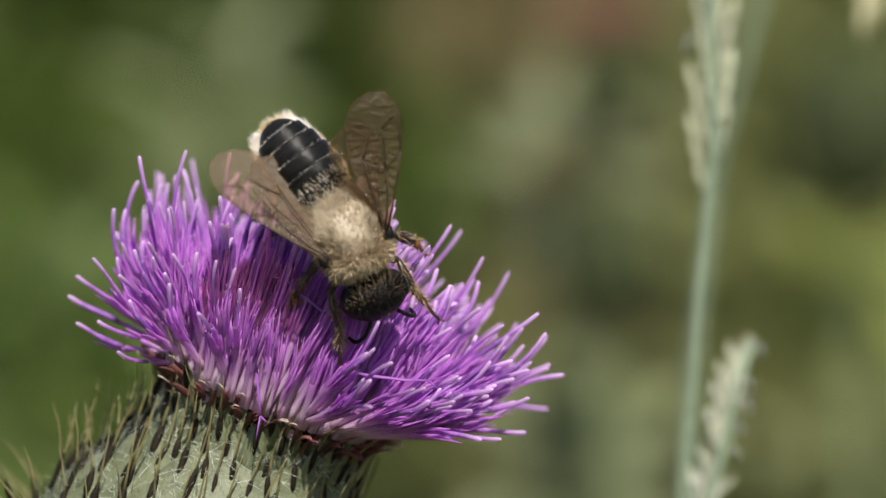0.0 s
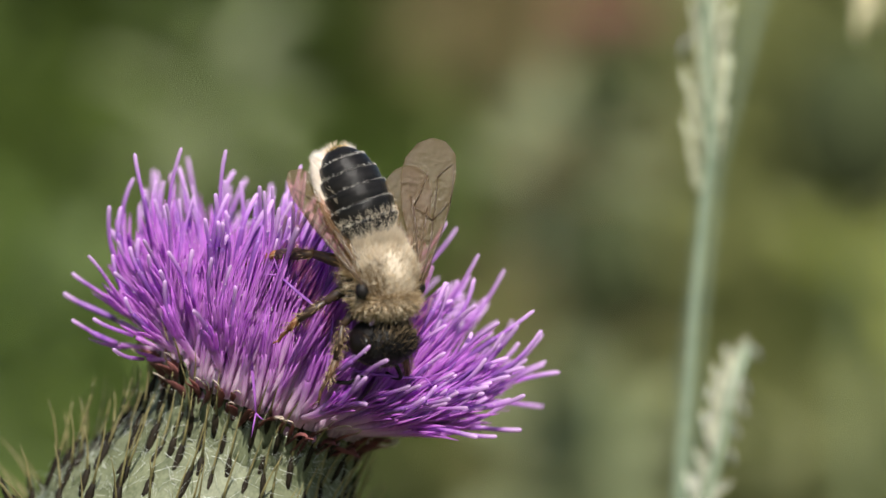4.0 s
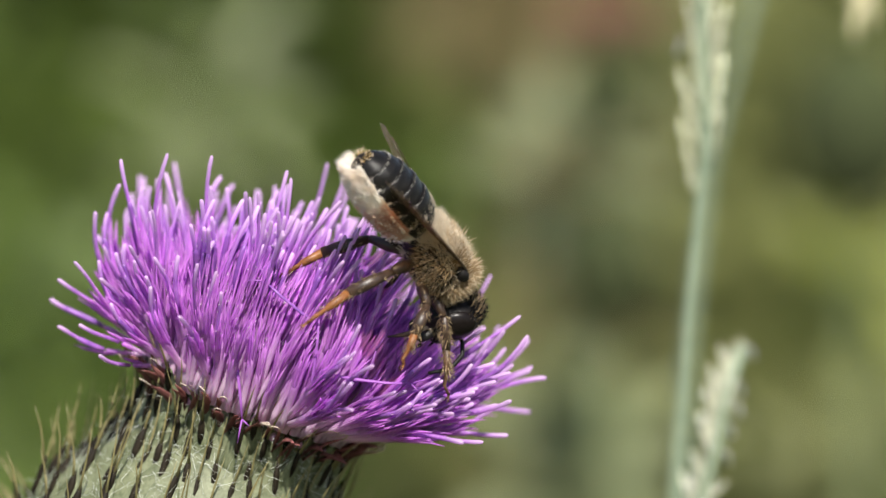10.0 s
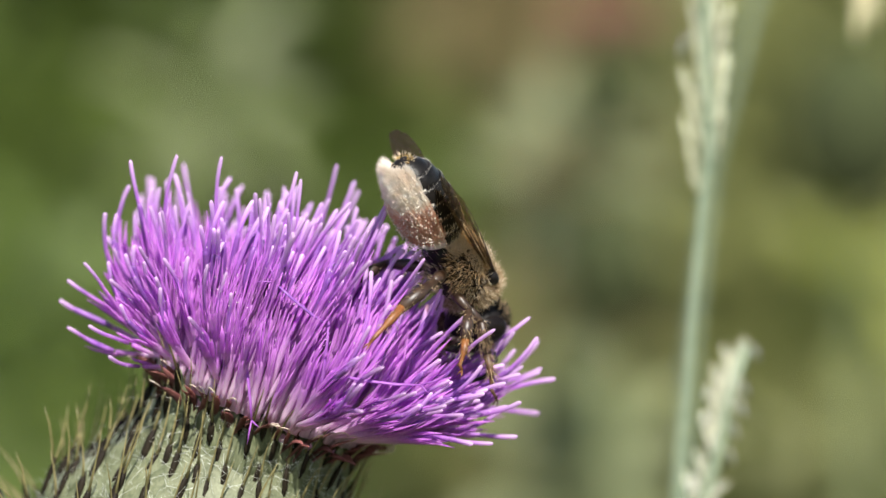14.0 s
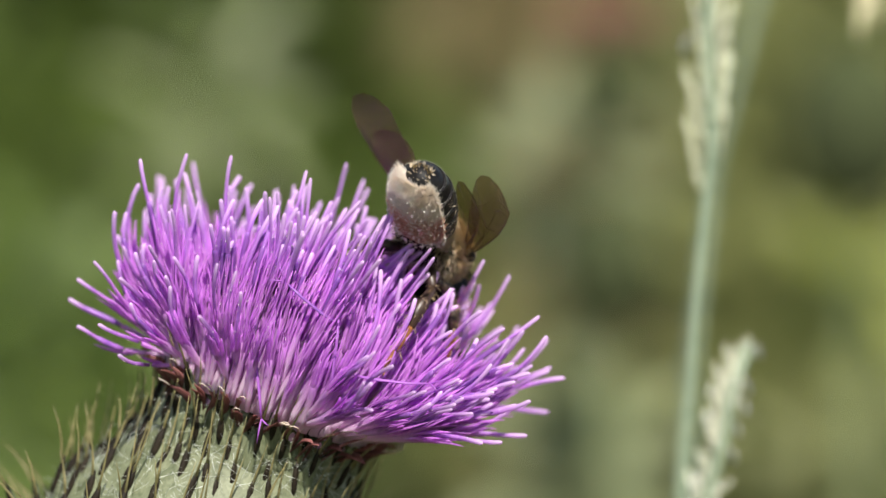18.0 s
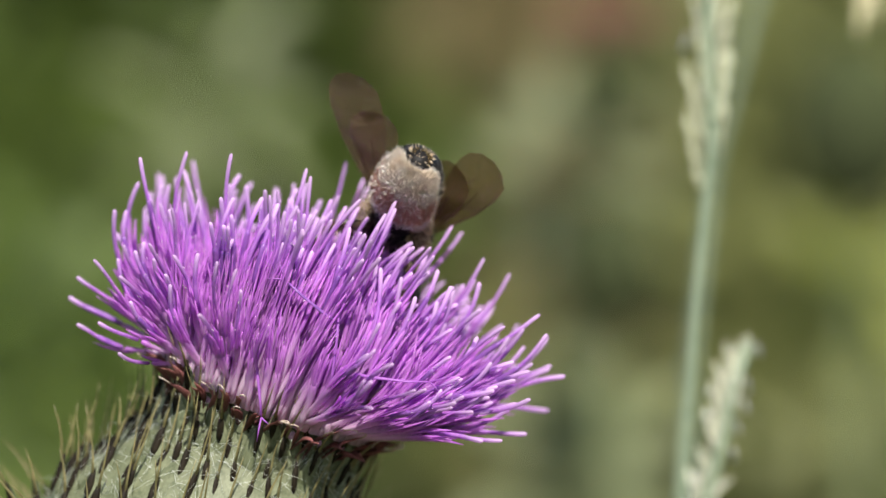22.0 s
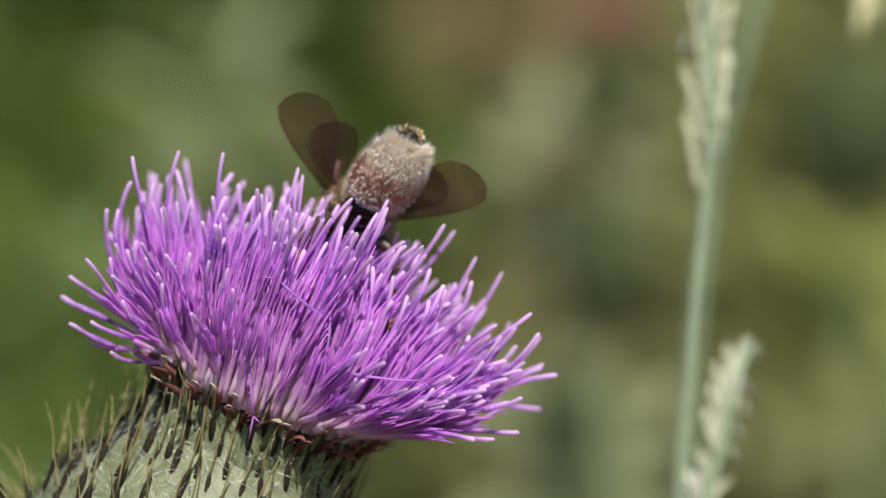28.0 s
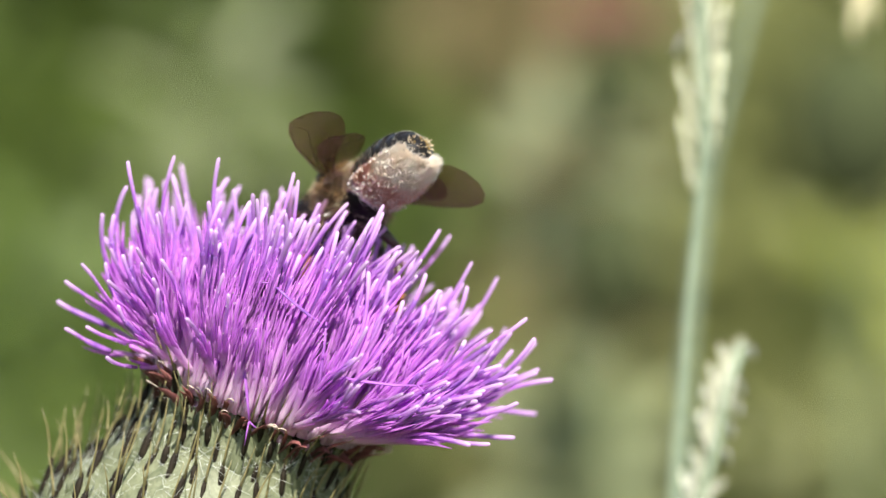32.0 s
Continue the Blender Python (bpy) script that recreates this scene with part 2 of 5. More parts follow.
def pelt(name, picks, mats, parent, seed, width=0.035, label="", at=None, clump=0.0):
    """A coat of separate tapering hairs, drawn together in locks by clump. picks: (pick, count, length, lean vector, wildness, material index)."""
    rng = random.Random(seed)
    verts, faces, which = [], [], []
    for pick, count, length, lean, wild, mat in picks:
        for _ in range(count):
            p, nrm = pick(rng)
            d = (nrm + Vector(lean) + Vector((rng.gauss(0, wild), rng.gauss(0, wild), rng.gauss(0, wild)))).normalized()
            ln = length * rng.uniform(0.6, 1.25)
            if clump:
                d = (d + noise.noise_vector(p * 2.4) * clump).normalized()
                ln *= 1 + 0.9 * clump * noise.noise(p * 1.9 + Vector((7, 3, seed)))
            s = d.orthogonal().normalized()
            s.rotate(Matrix.Rotation(rng.uniform(0, math.tau), 3, d))
            t = d.cross(s)
            droop = Vector(lean) * ln * 0.25
            k = len(verts)
            mid = p + d * ln * 0.55
            w = width * rng.uniform(0.7, 1.3)
            verts += [p + s * w, p - s * w * 0.5 + t * w * 0.87, p - s * w * 0.5 - t * w * 0.87,
                      mid + s * w * 0.7, mid - s * w * 0.35 + t * w * 0.6, mid - s * w * 0.35 - t * w * 0.6, p + d * ln + droop]
            faces += [(k, k + 1, k + 4, k + 3), (k + 1, k + 2, k + 5, k + 4), (k + 2, k, k + 3, k + 5), (k + 3, k + 4, k + 6), (k + 4, k + 5, k + 6), (k + 5, k + 3, k + 6)]
            which += [mat] * 6
    me = bpy.data.meshes.new(name)
    me.from_pydata([v * MM for v in verts], [], faces)
    me.polygons.foreach_set("material_index", which)
    ob = link(name, me, mats, parent, label, at)
    return tagged(ob, kind="stuff")


# ---- ground ----
def ground_sheet():
    bm = bmesh.new()
    steps = [-90000, -30000, -8000, -3000, -1500, -800, -400, -100, 200, 500, 900, 1500, 3000, 8000, 30000, 90000]
    grid = [[bm.verts.new((x, y, 12 * noise.noise(Vector((x, y, 0)) * 0.002) if abs(x) + abs(y) < 9000 else 0)) for x in steps] for y in steps]
    for a, b in zip(grid, grid[1:]):
        for i in range(len(steps) - 1):
            bm.faces.new((a[i], a[i + 1], b[i + 1], b[i]))
    return tagged(part("ground", bm, SOIL), "mossy brown-green meadow soil under tall herbs", "ground", kind="structure")


ground_sheet()

# ---- the thistle ----
# The flower head's own frame: z along its axis, which leans to the right and a little to the lens.
AXIS = Vector((0.37, -0.10, 0.92)).normalized()
HEAD_AT = mm(-10.5, 5.0, 750 - 8.2)
LEAN = Vector((0, 0, 1)).rotation_difference(AXIS).to_matrix().to_4x4()
FOOT = mm(-40, 12, 0)
HEAD = Matrix.Translation(HEAD_AT - FOOT) @ LEAN


FLORET_MATS = (LILAC, PINK, VIOLET, STYLE, POLLEN)


def floret_mesh(rng, start, end, length, plump, shape, dark=None, young=False):
    """One tubular floret: pale tube, five narrow lobes, dark anther tube, long blunt style; a young one has no style yet. Bends from start to end degrees outwards."""
    bm = bmesh.new()
    n = 12
    pts, p = [], Vector((0, 0, 0))
    sway, kink = rng.uniform(-0.12, 0.12), rng.uniform(-0.26, 0.26)
    if dark is None:
        dark = rng.random() < 0.3 and not young
    heads = []
    for i in range(n + 1):
        s = i / n
        a = radians(start + (end - start) * s ** 1.3 + 46 * (s - 0.4) * math.sin(s * 4 + shape) * (s > 0.4))
        d = Vector((math.sin(a), sway * math.sin(s * 3.1) + kink * s * s, math.cos(a))).normalized()
        pts.append(p.copy())
        heads.append(d)
        p = p + d * length / n
    def along(s):
        k = min(int(s * n), n - 1)
        return pts[k].lerp(pts[k + 1], s * n - k)
    tube(bm, [along(s) for s in (0, 0.14, 0.27, 0.36, 0.44, 0.5)], [0.20 * plump, 0.20 * plump, 0.21 * plump, 0.25 * plump, 0.27 * plump, 0.2 * plump], 6, 0)
    d = heads[6]
    s1 = d.orthogonal().normalized()
    turn0 = rng.uniform(0, 6)
    for k in range(5 if plump > 0.7 else 1):
        side = s1.copy()
        side.rotate(Matrix.Rotation(turn0 + k * math.tau / 5, 3, d))
        reach = rng.uniform(0.72, 1.0) if young else rng.uniform(0.62, 0.84)
        flare = rng.uniform(0.0, 0.34)
        lobe = [along(0.41) + side * 0.15, along(0.49) + side * (0.19 + flare * 0.2), along(0.55 + (reach - 0.55) * 0.5) + side * (0.22 + flare * 0.6), along(reach) + side * (0.22 + flare * 1.1)]
        tube(bm, lobe, [0.13, 0.165, 0.125, 0.02], 5, 0, flat=0.4)
    if dark:
        stop = rng.uniform(0.78, 0.87)
        tube(bm, [along(s) for s in (0.52, 0.60, 0.70, stop - 0.03, stop)], [0.13, 0.175, 0.185, 0.17, 0.12], 7, 2)
    fat = rng.uniform(0.82, 1.15)
    if not young:
        tube(bm, [along(s) for s in (0.54, 0.64, 0.74, 0.82, 0.88, 0.94, 0.98, 0.995, 1.0)], [w * fat for w in (0.11, 0.115, 0.115, 0.115, 0.12, 0.125, 0.12, 0.09, 0.035)], 7, 3)
    for _ in range(rng.randint(2, 6)):
        q = along(rng.uniform(0.62, 0.97)) + Vector((rng.uniform(-1, 1), rng.uniform(-1, 1), rng.uniform(-1, 1))).normalized() * 0.15
        made = bmesh.ops.create_icosphere(bm, subdivisions=1, radius=rng.uniform(0.022, 0.04), matrix=Matrix.Translation(q))["verts"]
        for f in {f for v in made for f in v.link_faces}:
            f.material_index = 4
    layer = bm.verts.layers.float.new("along")
    for v in bm.verts:
        k = min(range(n + 1), key=lambda i: (pts[i] - v.co).length_squared)
        v[layer] = max(0, min(1, (k + (v.co - pts[k]).dot(heads[k]) * n / length) / n))
    me = bpy.data.meshes.new("floret")
    bm.normal_update()
    bm.to_mesh(me)
    bm.free()
    me.transform(Matrix.Scale(MM, 4))
    me.shade_smooth()
    for m in FLORET_MATS:
        me.materials.append(m)
    return me


def bract_mesh(rng, size):
    """One overlapping bract: broad keeled grey-green scale, blackish streak at its tip, straw spine that stands off."""
    bm = bmesh.new()
    L = 3.4 * size
    tube(bm, [(0, 0, 0), (0, 0, L * 0.3), (0, 0, L * 0.62), (0, 0, L * 0.85), (0, 0, L)], [0.75 * size, 0.86 * size, 0.66 * size, 0.34 * size, 0.12], 10, 0)
    for v in bm.verts:
        v.co.y = v.co.y * 0.20 + 0.10 * (1 - (v.co.x / 0.9) ** 2) + 0.12 * v.co.z / L
    w = rng.uniform(0.85, 1.15)
    out = rng.uniform(0.7, 1.5)
    tube(bm, [(0, 0.27, L * 0.46), (0, 0.34, L * 0.64), (0, 0.38, L * 0.9), (0, 0.44, L * 1.14)], [0.07, 0.22 * w, 0.24 * w, 0.09], 7, 1, flat=0.7)
    reach = rng.uniform(2.8, 4.4) * size
    bow = rng.uniform(-0.3, 0.3)
    tube(bm, [(0, 0.38, L * 0.96), (bow * 0.2, 0.46 + out * 0.3, L + reach * 0.35), (bow * 0.6, 0.5 + out * 0.7, L + reach * 0.7), (bow, 0.55 + out * 1.2, L + reach)], [0.095, 0.07, 0.048, 0.01], 5, 2)
    me = bpy.data.meshes.new("bract")
    bm.normal_update()
    bm.to_mesh(me)
    bm.free()
    me.transform(Matrix.Scale(MM, 4))
    me.shade_smooth()
    for m in (BRACT, STREAK, SPINE):
        me.materials.append(m)
    return me


PROFILE = ((0.0, 6.4), (0.08, 6.1), (0.20, 6.5), (0.32, 7.8), (0.47, 9.7), (0.62, 10.7), (0.76, 9.6), (0.88, 6.6), (0.96, 3.2), (1.0, 1.7))


def globe(s):
    """Radius and height of the green globe below the flower, from the rim (s = 0) to the stalk (s = 1)."""
    for (s0, r0), (s1, r1) in zip(PROFILE, PROFILE[1:]):
        if s <= s1:
            return r0 + (r1 - r0) * (s - s0) / (s1 - s0), -0.6 - 19.0 * s
    return PROFILE[-1][1], -19.6


def lean_share(a):
    """The florets stand steeper towards the lens and to the low side than on the high side."""
    return 1 + 0.02 * max(0, -math.cos(a)) - 0.12 * max(0, math.cos(a)) - 0.88 * max(0, -math.sin(a + 0.05)) ** 1.5


def thistle():
    root = tagged(new("thistle"), "purple spear thistle head on a downy stem, florets crowded and leaning", "thistle")
    root.matrix_basis = Matrix.Translation(FOOT)
    rng = random.Random(7)
    bm = bmesh.new()
    rows = [globe(s / 16) for s in range(17)]
    rings = []
    for r, z in rows:
        rings.append([bm.verts.new(((r - 0.08) * math.cos(a), (r - 0.08) * math.sin(a), z)) for a in (k * math.tau / 28 for k in range(28))])
    for a, b in zip(rings, rings[1:]):
        for k in range(28):
            bm.faces.new((a[k], b[k], b[(k + 1) % 28], a[(k + 1) % 28]))
    bm.faces.new(rings[0])
    cup = part("involucre", bm, BRACT, root, "round green cup of overlapping spiny bracts", HEAD)
    low = HEAD @ mm(0, 0, -18.5)
    bend = [low, low + LEAN.to_3x3() @ mm(0, 0, -12), mm(-6, -4, 640), mm(4, 0, 420), mm(2, 0, 150), mm(0, 0, -15)]
    bm = bmesh.new()
    tube(bm, [p / MM for p in bend], [1.9, 2.0, 2.4, 3.2, 4.0, 4.6], 10)
    part("stem", bm, STEM, root, "downy ribbed green stalk")
    # receptacle, into which the florets are set
    bm = bmesh.new()
    ball(bm, (0, 0, -1.2), (6.2, 6.2, 3.4), seg=20)
    part("receptacle", bm, PINK, root, at=HEAD)
    # bracts in spiral rows
    kinds = [bract_mesh(rng, q) for q in (0.75, 0.85, 0.95, 1.05, 0.8, 1.0)]
    turn = 0.0
    for i in range(330):
        s = 0.05 + 0.87 * (i / 330) ** 0.95
        turn += 2.39996
        r, z = globe(s)
        r2, z2 = globe(min(1, s + 0.04))
        slope = math.atan2(r2 - r, z - z2)
        m = Matrix.Rotation(turn, 4, "Z") @ Matrix.Translation(mm(0, r - 0.30, z - 1.4)) @ Matrix.Rotation(slope * 0.95 - 0.24 + rng.uniform(-0.10, 0.08), 4, "X") @ Matrix.Rotation(0.17 + rng.uniform(-0.14, 0.14), 4, "Y")
        ob = new("bract", kinds[rng.randrange(6)])
        ob.parent, ob.matrix_basis = cup, m
    # cobweb between the bracts
    def web(r_):
        s, a = r_.uniform(0.05, 0.8), r_.uniform(0, math.tau)
        r, z = globe(s)
        return Vector(((r + 0.1) * math.cos(a), (r + 0.1) * math.sin(a), z)), Vector((-math.sin(a) + r_.gauss(0, 0.5), math.cos(a) + r_.gauss(0, 0.5), r_.gauss(0, 0.9))).normalized()
    pelt("cobweb", [(web, 2600, 1.5, (0, 0, 0), 0.2, 0)], [COBWEB], cup, 3, width=0.012, label="fine white cobweb hairs")
    # withered inner scales round the rim, with pale curled tips
    def husk(q):
        bm = bmesh.new()
        L = rng.uniform(1.1, 1.9)
        o = rng.uniform(0.1, 0.7)
        tube(bm, [(0, 0, -1.2), (0, 0.35, L * 0.3), (0, 0.6 + o * 0.3, L * 0.65), (0.1, 0.8 + o, L)], [0.22, 0.25, 0.17, 0.03], 6, 0, flat=0.3)
        c = rng.choice((-1, 1)) * rng.uniform(0.3, 0.8)
        if rng.random() < 0.4:
            tube(bm, [(0, 0.75 + o * 0.8, L * 0.9), (c * 0.2, 0.9 + o, L + 0.25), (c * 0.6, 1.0 + o, L + 0.45), (c * 1.0, 0.9 + o, L + 0.35), (c * 1.1, 0.8 + o, L + 0.1)], [0.045, 0.04, 0.035, 0.03, 0.015], 5, 1)
        me = bpy.data.meshes.new("husk_scale")
        bm.to_mesh(me)
        bm.free()
        me.transform(Matrix.Scale(MM, 4))
        me.shade_smooth()
        me.materials.append(HUSK), me.materials.append(CREAM)
        return me
    husks = [husk(q) for q in range(8)]
    for i in range(96):
        a = i / 96 * math.tau + rng.uniform(-0.05, 0.05)
        m = Matrix.Rotation(a, 4, "Z") @ Matrix.Translation(mm(0, 6.4 + rng.uniform(-0.3, 0.3), -1.3 + rng.uniform(-0.5, 0.3))) @ Matrix.Rotation(rng.uniform(-0.75, -0.2), 4, "X") @ Matrix.Rotation(rng.uniform(-0.4, 0.4), 4, "Y")
        ob = new("husk_scale", husks[rng.randrange(8)])
        ob.parent, ob.matrix_basis = cup, m
    # florets
    classes = []
    for c in range(6):
        u = c / 5
        classes.append([floret_mesh(rng, 2 + 50 * u ** 1.2, 1 + 26 * u ** 1.3 + rng.uniform(-14, 16), (12.4 - 0.9 * u) * rng.choice((0.76, 0.82, 0.88, 0.94, 1.0, 1.10)) * rng.uniform(0.96, 1.05), rng.uniform(0.85, 1.15), rng.uniform(0, 6)) for _ in range(8)])
    young = []
    for c in range(6):
        u = c / 5
        young.append([floret_mesh(rng, 2 + 50 * u ** 1.2, 1 + 26 * u ** 1.3 + rng.uniform(-12, 12), (10.2 - 0.9 * u) * rng.uniform(0.8, 1.1), rng.uniform(1.0, 1.25), rng.uniform(0, 6), False, True) for _ in range(6)])
    total = 250
    for i in range(total):
        q = math.sqrt((i + 0.5) / total)
        a = i * 2.39996 + rng.uniform(-0.15, 0.15)
        r = 6.7 * q
        q *= lean_share(a)
        me = classes[min(5, int(q * 5 + rng.uniform(0, 1)))][rng.randrange(8)]
        m = Matrix.Rotation(a, 4, "Z") @ Matrix.Translation(mm(r, 0, 0.9 - 0.25 * r)) @ Matrix.Rotation(rng.gauss(0, 0.055), 4, "X") @ Matrix.Rotation(rng.gauss(0, 0.05), 4, "Y")
        ob = new("floret", me)
        ob.parent, ob.matrix_basis = root, HEAD @ m
    # stray florets that splay from the rim: turn about the axis, start and end lean, length
    for turn, lean0, lean1, length in ((192, 108, 84, 6.6), (178, 92, 66, 7.4), (214, 104, 92, 5.4), (186, 76, 58, 7.6), (200, 72, 50, 8.2), (206, 88, 70, 6.2), (219, 74, 58, 7.2), (232, 64, 50, 8.0), (246, 60, 44, 8.0), (196, 64, 52, 7.4), (210, 60, 46, 7.6), (224, 54, 42, 7.8), (-8, 50, 34, 12.6), (4, 58, 44, 12.0), (-22, 62, 42, 11.0), (16, 60, 40, 12.5), (-30, 64, 46, 9.5), (30, 62, 50, 9.5), (-15, 70, 52, 9.6)):
        ob = new("floret", floret_mesh(rng, lean0, lean1, length, 0.55 if lean0 > 80 and turn > 170 else rng.uniform(0.9, 1.1), rng.uniform(0, 6)))
        ob.parent, ob.matrix_basis = root, HEAD @ Matrix.Rotation(radians(turn), 4, "Z") @ Matrix.Translation(mm(6.2, 0, -0.2))
    for i in range(30):
        turn = rng.uniform(-40, 18) if i < 18 else rng.uniform(218, 300)
        lean = rng.uniform(40, 62) if i < 18 else rng.uniform(4, 16)
        ob = new("floret", floret_mesh(rng, lean, lean + rng.uniform(-26, 4), rng.uniform(9.0, 11.8), rng.uniform(0.85, 1.1), rng.uniform(0, 6)))
        ob.parent, ob.matrix_basis = root, HEAD @ Matrix.Rotation(radians(turn), 4, "Z") @ Matrix.Translation(mm(6.2, 0, -0.1))
    for i in range(30):
        lean = rng.uniform(46, 68)
        ob = new("floret", floret_mesh(rng, lean, lean - rng.uniform(8, 22), rng.uniform(7.6, 10.2), rng.uniform(0.9, 1.1), rng.uniform(0, 6)))
        ob.parent, ob.matrix_basis = root, HEAD @ Matrix.Rotation(radians(rng.uniform(-72, -12)), 4, "Z") @ Matrix.Translation(mm(6.3, 0, -0.7))
    for i in range(12):
        ob = new("floret", floret_mesh(rng, rng.uniform(38, 54), rng.uniform(28, 44), rng.uniform(7.6, 9.6), rng.uniform(0.85, 1.1), rng.uniform(0, 6)))
        ob.parent, ob.matrix_basis = root, HEAD @ Matrix.Rotation(radians(182 + 6 * i + rng.uniform(-3, 3)), 4, "Z") @ Matrix.Translation(mm(5.9, 0, 0))
    # crowded inner florets that fill the tuft
    bm = bmesh.new()
    for i in range(400):
        q = math.sqrt(rng.uniform(0.02, 1.0))
        a = rng.uniform(0, math.tau)
        lean_q = q * lean_share(a)
        me = young[min(5, int(lean_q * 5 + rng.uniform(0, 1)))][rng.randrange(6)]
        m = Matrix.Rotation(a, 4, "Z") @ Matrix.Translation(mm(6.6 * q, 0, 0.9 - 1.6 * q)) @ Matrix.Rotation(rng.gauss(0, 0.08), 4, "X") @ Matrix.Rotation(rng.gauss(0, 0.05), 4, "Y") @ Matrix.Scale(rng.uniform(0.72, 0.98), 4)
        first = len(bm.verts)
        bm.from_mesh(me)
        bm.verts.ensure_lookup_table()
        bmesh.ops.transform(bm, matrix=m, verts=bm.verts[first:])
    for i in range(80):
        a = radians(-176 + 172 * i / 79 + rng.uniform(-2, 2))
        me = young[rng.randrange(0, 3)][rng.randrange(6)]
        m = Matrix.Rotation(a, 4, "Z") @ Matrix.Translation(mm(6.7 + rng.uniform(-0.2, 0.1), 0, -1.0)) @ Matrix.Rotation(rng.gauss(0, 0.08), 4, "X") @ Matrix.Rotation(rng.gauss(0.08, 0.06), 4, "Y") @ Matrix.Scale(rng.uniform(0.62, 0.9), 4)
        first = len(bm.verts)
        bm.from_mesh(me)
        bm.verts.ensure_lookup_table()
        bmesh.ops.transform(bm, matrix=m, verts=bm.verts[first:])
    me = bpy.data.meshes.new("floret_filling")
    bm.to_mesh(me)
    bm.free()
    me.shade_smooth()
    for m in FLORET_MATS:
        me.materials.append(m)
    fill = tagged(new("floret_filling", me), kind="stuff")
    fill.parent, fill.matrix_basis = root, HEAD
    # broken florets caught on the front: two ends in millimetres from the rim's middle
    for x0, z0, x1, z1, y in ((4.2, 1.1, 9.2, 0.5, -8.6), (3.3, -0.2, 3.9, 4.2, -8.0), (3.7, 4.0, 0.8, 6.4, -8.4), (6.3, 0.6, 7.2, 2.4, -8.5), (-1.0, 2.2, -0.6, -1.6, -7.6)):
        a, b = Vector((x0, y, z0)), Vector((x1, y - 0.4, z1))
        bm = bmesh.new()
        m = (a + b) / 2 + Vector((0.1, -0.2, -0.25))
        tube(bm, [a, a.lerp(m, 0.6), m.lerp(b, 0.4), b], [0.08, 0.13, 0.11, 0.07], 6, 0, flat=0.6)
        for k in (-1, 1):
            tube(bm, [b, b + (b - a).normalized() * 0.5 + Vector((k * 0.2, 0, k * 0.25)), b + (b - a).normalized() * 0.9 + Vector((k * 0.35, 0, k * 0.5))], [0.07, 0.06, 0.02], 4, 1)
        part("broken_floret", bm, [STYLE if z0 < 3 else VIOLET, STYLE], root, at=Matrix.Translation(HEAD_AT - FOOT))
    return root


THISTLE = thistle()

# ---- bees ----
# A bee's own frame: y forwards, z to its back, x to its right; the middle of the thorax is the origin.
def leg(parent, name, side, root, knee, ankle, toe, thick, mats, seed, hairs=90):
    """thigh as the part; shin and foot under it."""
    rng = random.Random(seed)
    R, K, A, T = (Vector((side * p[0], p[1], p[2])) for p in (root, knee, ankle, toe))
    bm = bmesh.new()
    tube(bm, [R - R, (K - R) * 0.4, K - R], [thick * 0.75, thick, thick * 0.62], 8)
    thigh = part(name, bm, mats[0], parent, at=Matrix.Translation(R * MM))
    bm = bmesh.new()
    d = A - K
    tube(bm, [K - R, K - R + d * 0.5, A - R], [thick * 0.6, thick * 1.05, thick * 0.85], 8, flat=0.75)
    shin = part("shin", bm, mats[0], thigh)
    bm = bmesh.new()
    d = T - A
    b = Vector((0, 0, 0.25))
    tube(bm, [A - R, A - R + d * 0.45, A - R + d * 0.5 - b * 0.2, A - R + d * 0.75 - b, T - R], [thick * 0.7, thick * 0.6, thick * 0.38, thick * 0.33, thick * 0.26], 7)
    for s in (-1, 1):
        tube(bm, [T - R, T - R + d * 0.08 + Vector((s * 0.18, 0, -0.12)), T - R + d * 0.1 + Vector((s * 0.2, 0.05, -0.3))], [0.07, 0.05, 0.01], 4)
    part("foot", bm, mats[1], thigh)
    def on(r_):
        s = r_.random()
        p = (K.lerp(A, s * 1.6) if s < 0.62 else A.lerp(T, (s - 0.62) / 0.38 * 0.6)) - R
        nrm = Vector((r_.gauss(0, 1), r_.gauss(0, 1), r_.gauss(0, 1))).normalized()
        return p + nrm * thick * 0.7, nrm
    if hairs:
        pelt("leg_hair", [(on, hairs, 0.45, tuple((A - K).normalized() * 0.8), 0.2, 0)], [mats[2]], thigh, seed, width=0.018)
    return thigh


def wing_shape(length, width):
    """Outline of a bee's fore or hind wing along x, leading edge at +y, with a lobed outer margin."""
    lead = [(0, 0.10), (0.25, 0.16), (0.55, 0.22), (0.8, 0.20), (0.93, 0.10), (1.0, -0.12)]
    trail = [(0.99, -0.38), (0.92, -0.60), (0.80, -0.74), (0.70, -0.74), (0.58, -0.68), (0.45, -0.58), (0.28, -0.36), (0.12, -0.14), (0, -0.06)]
    return [(x * length, y * width) for x, y in lead + trail]


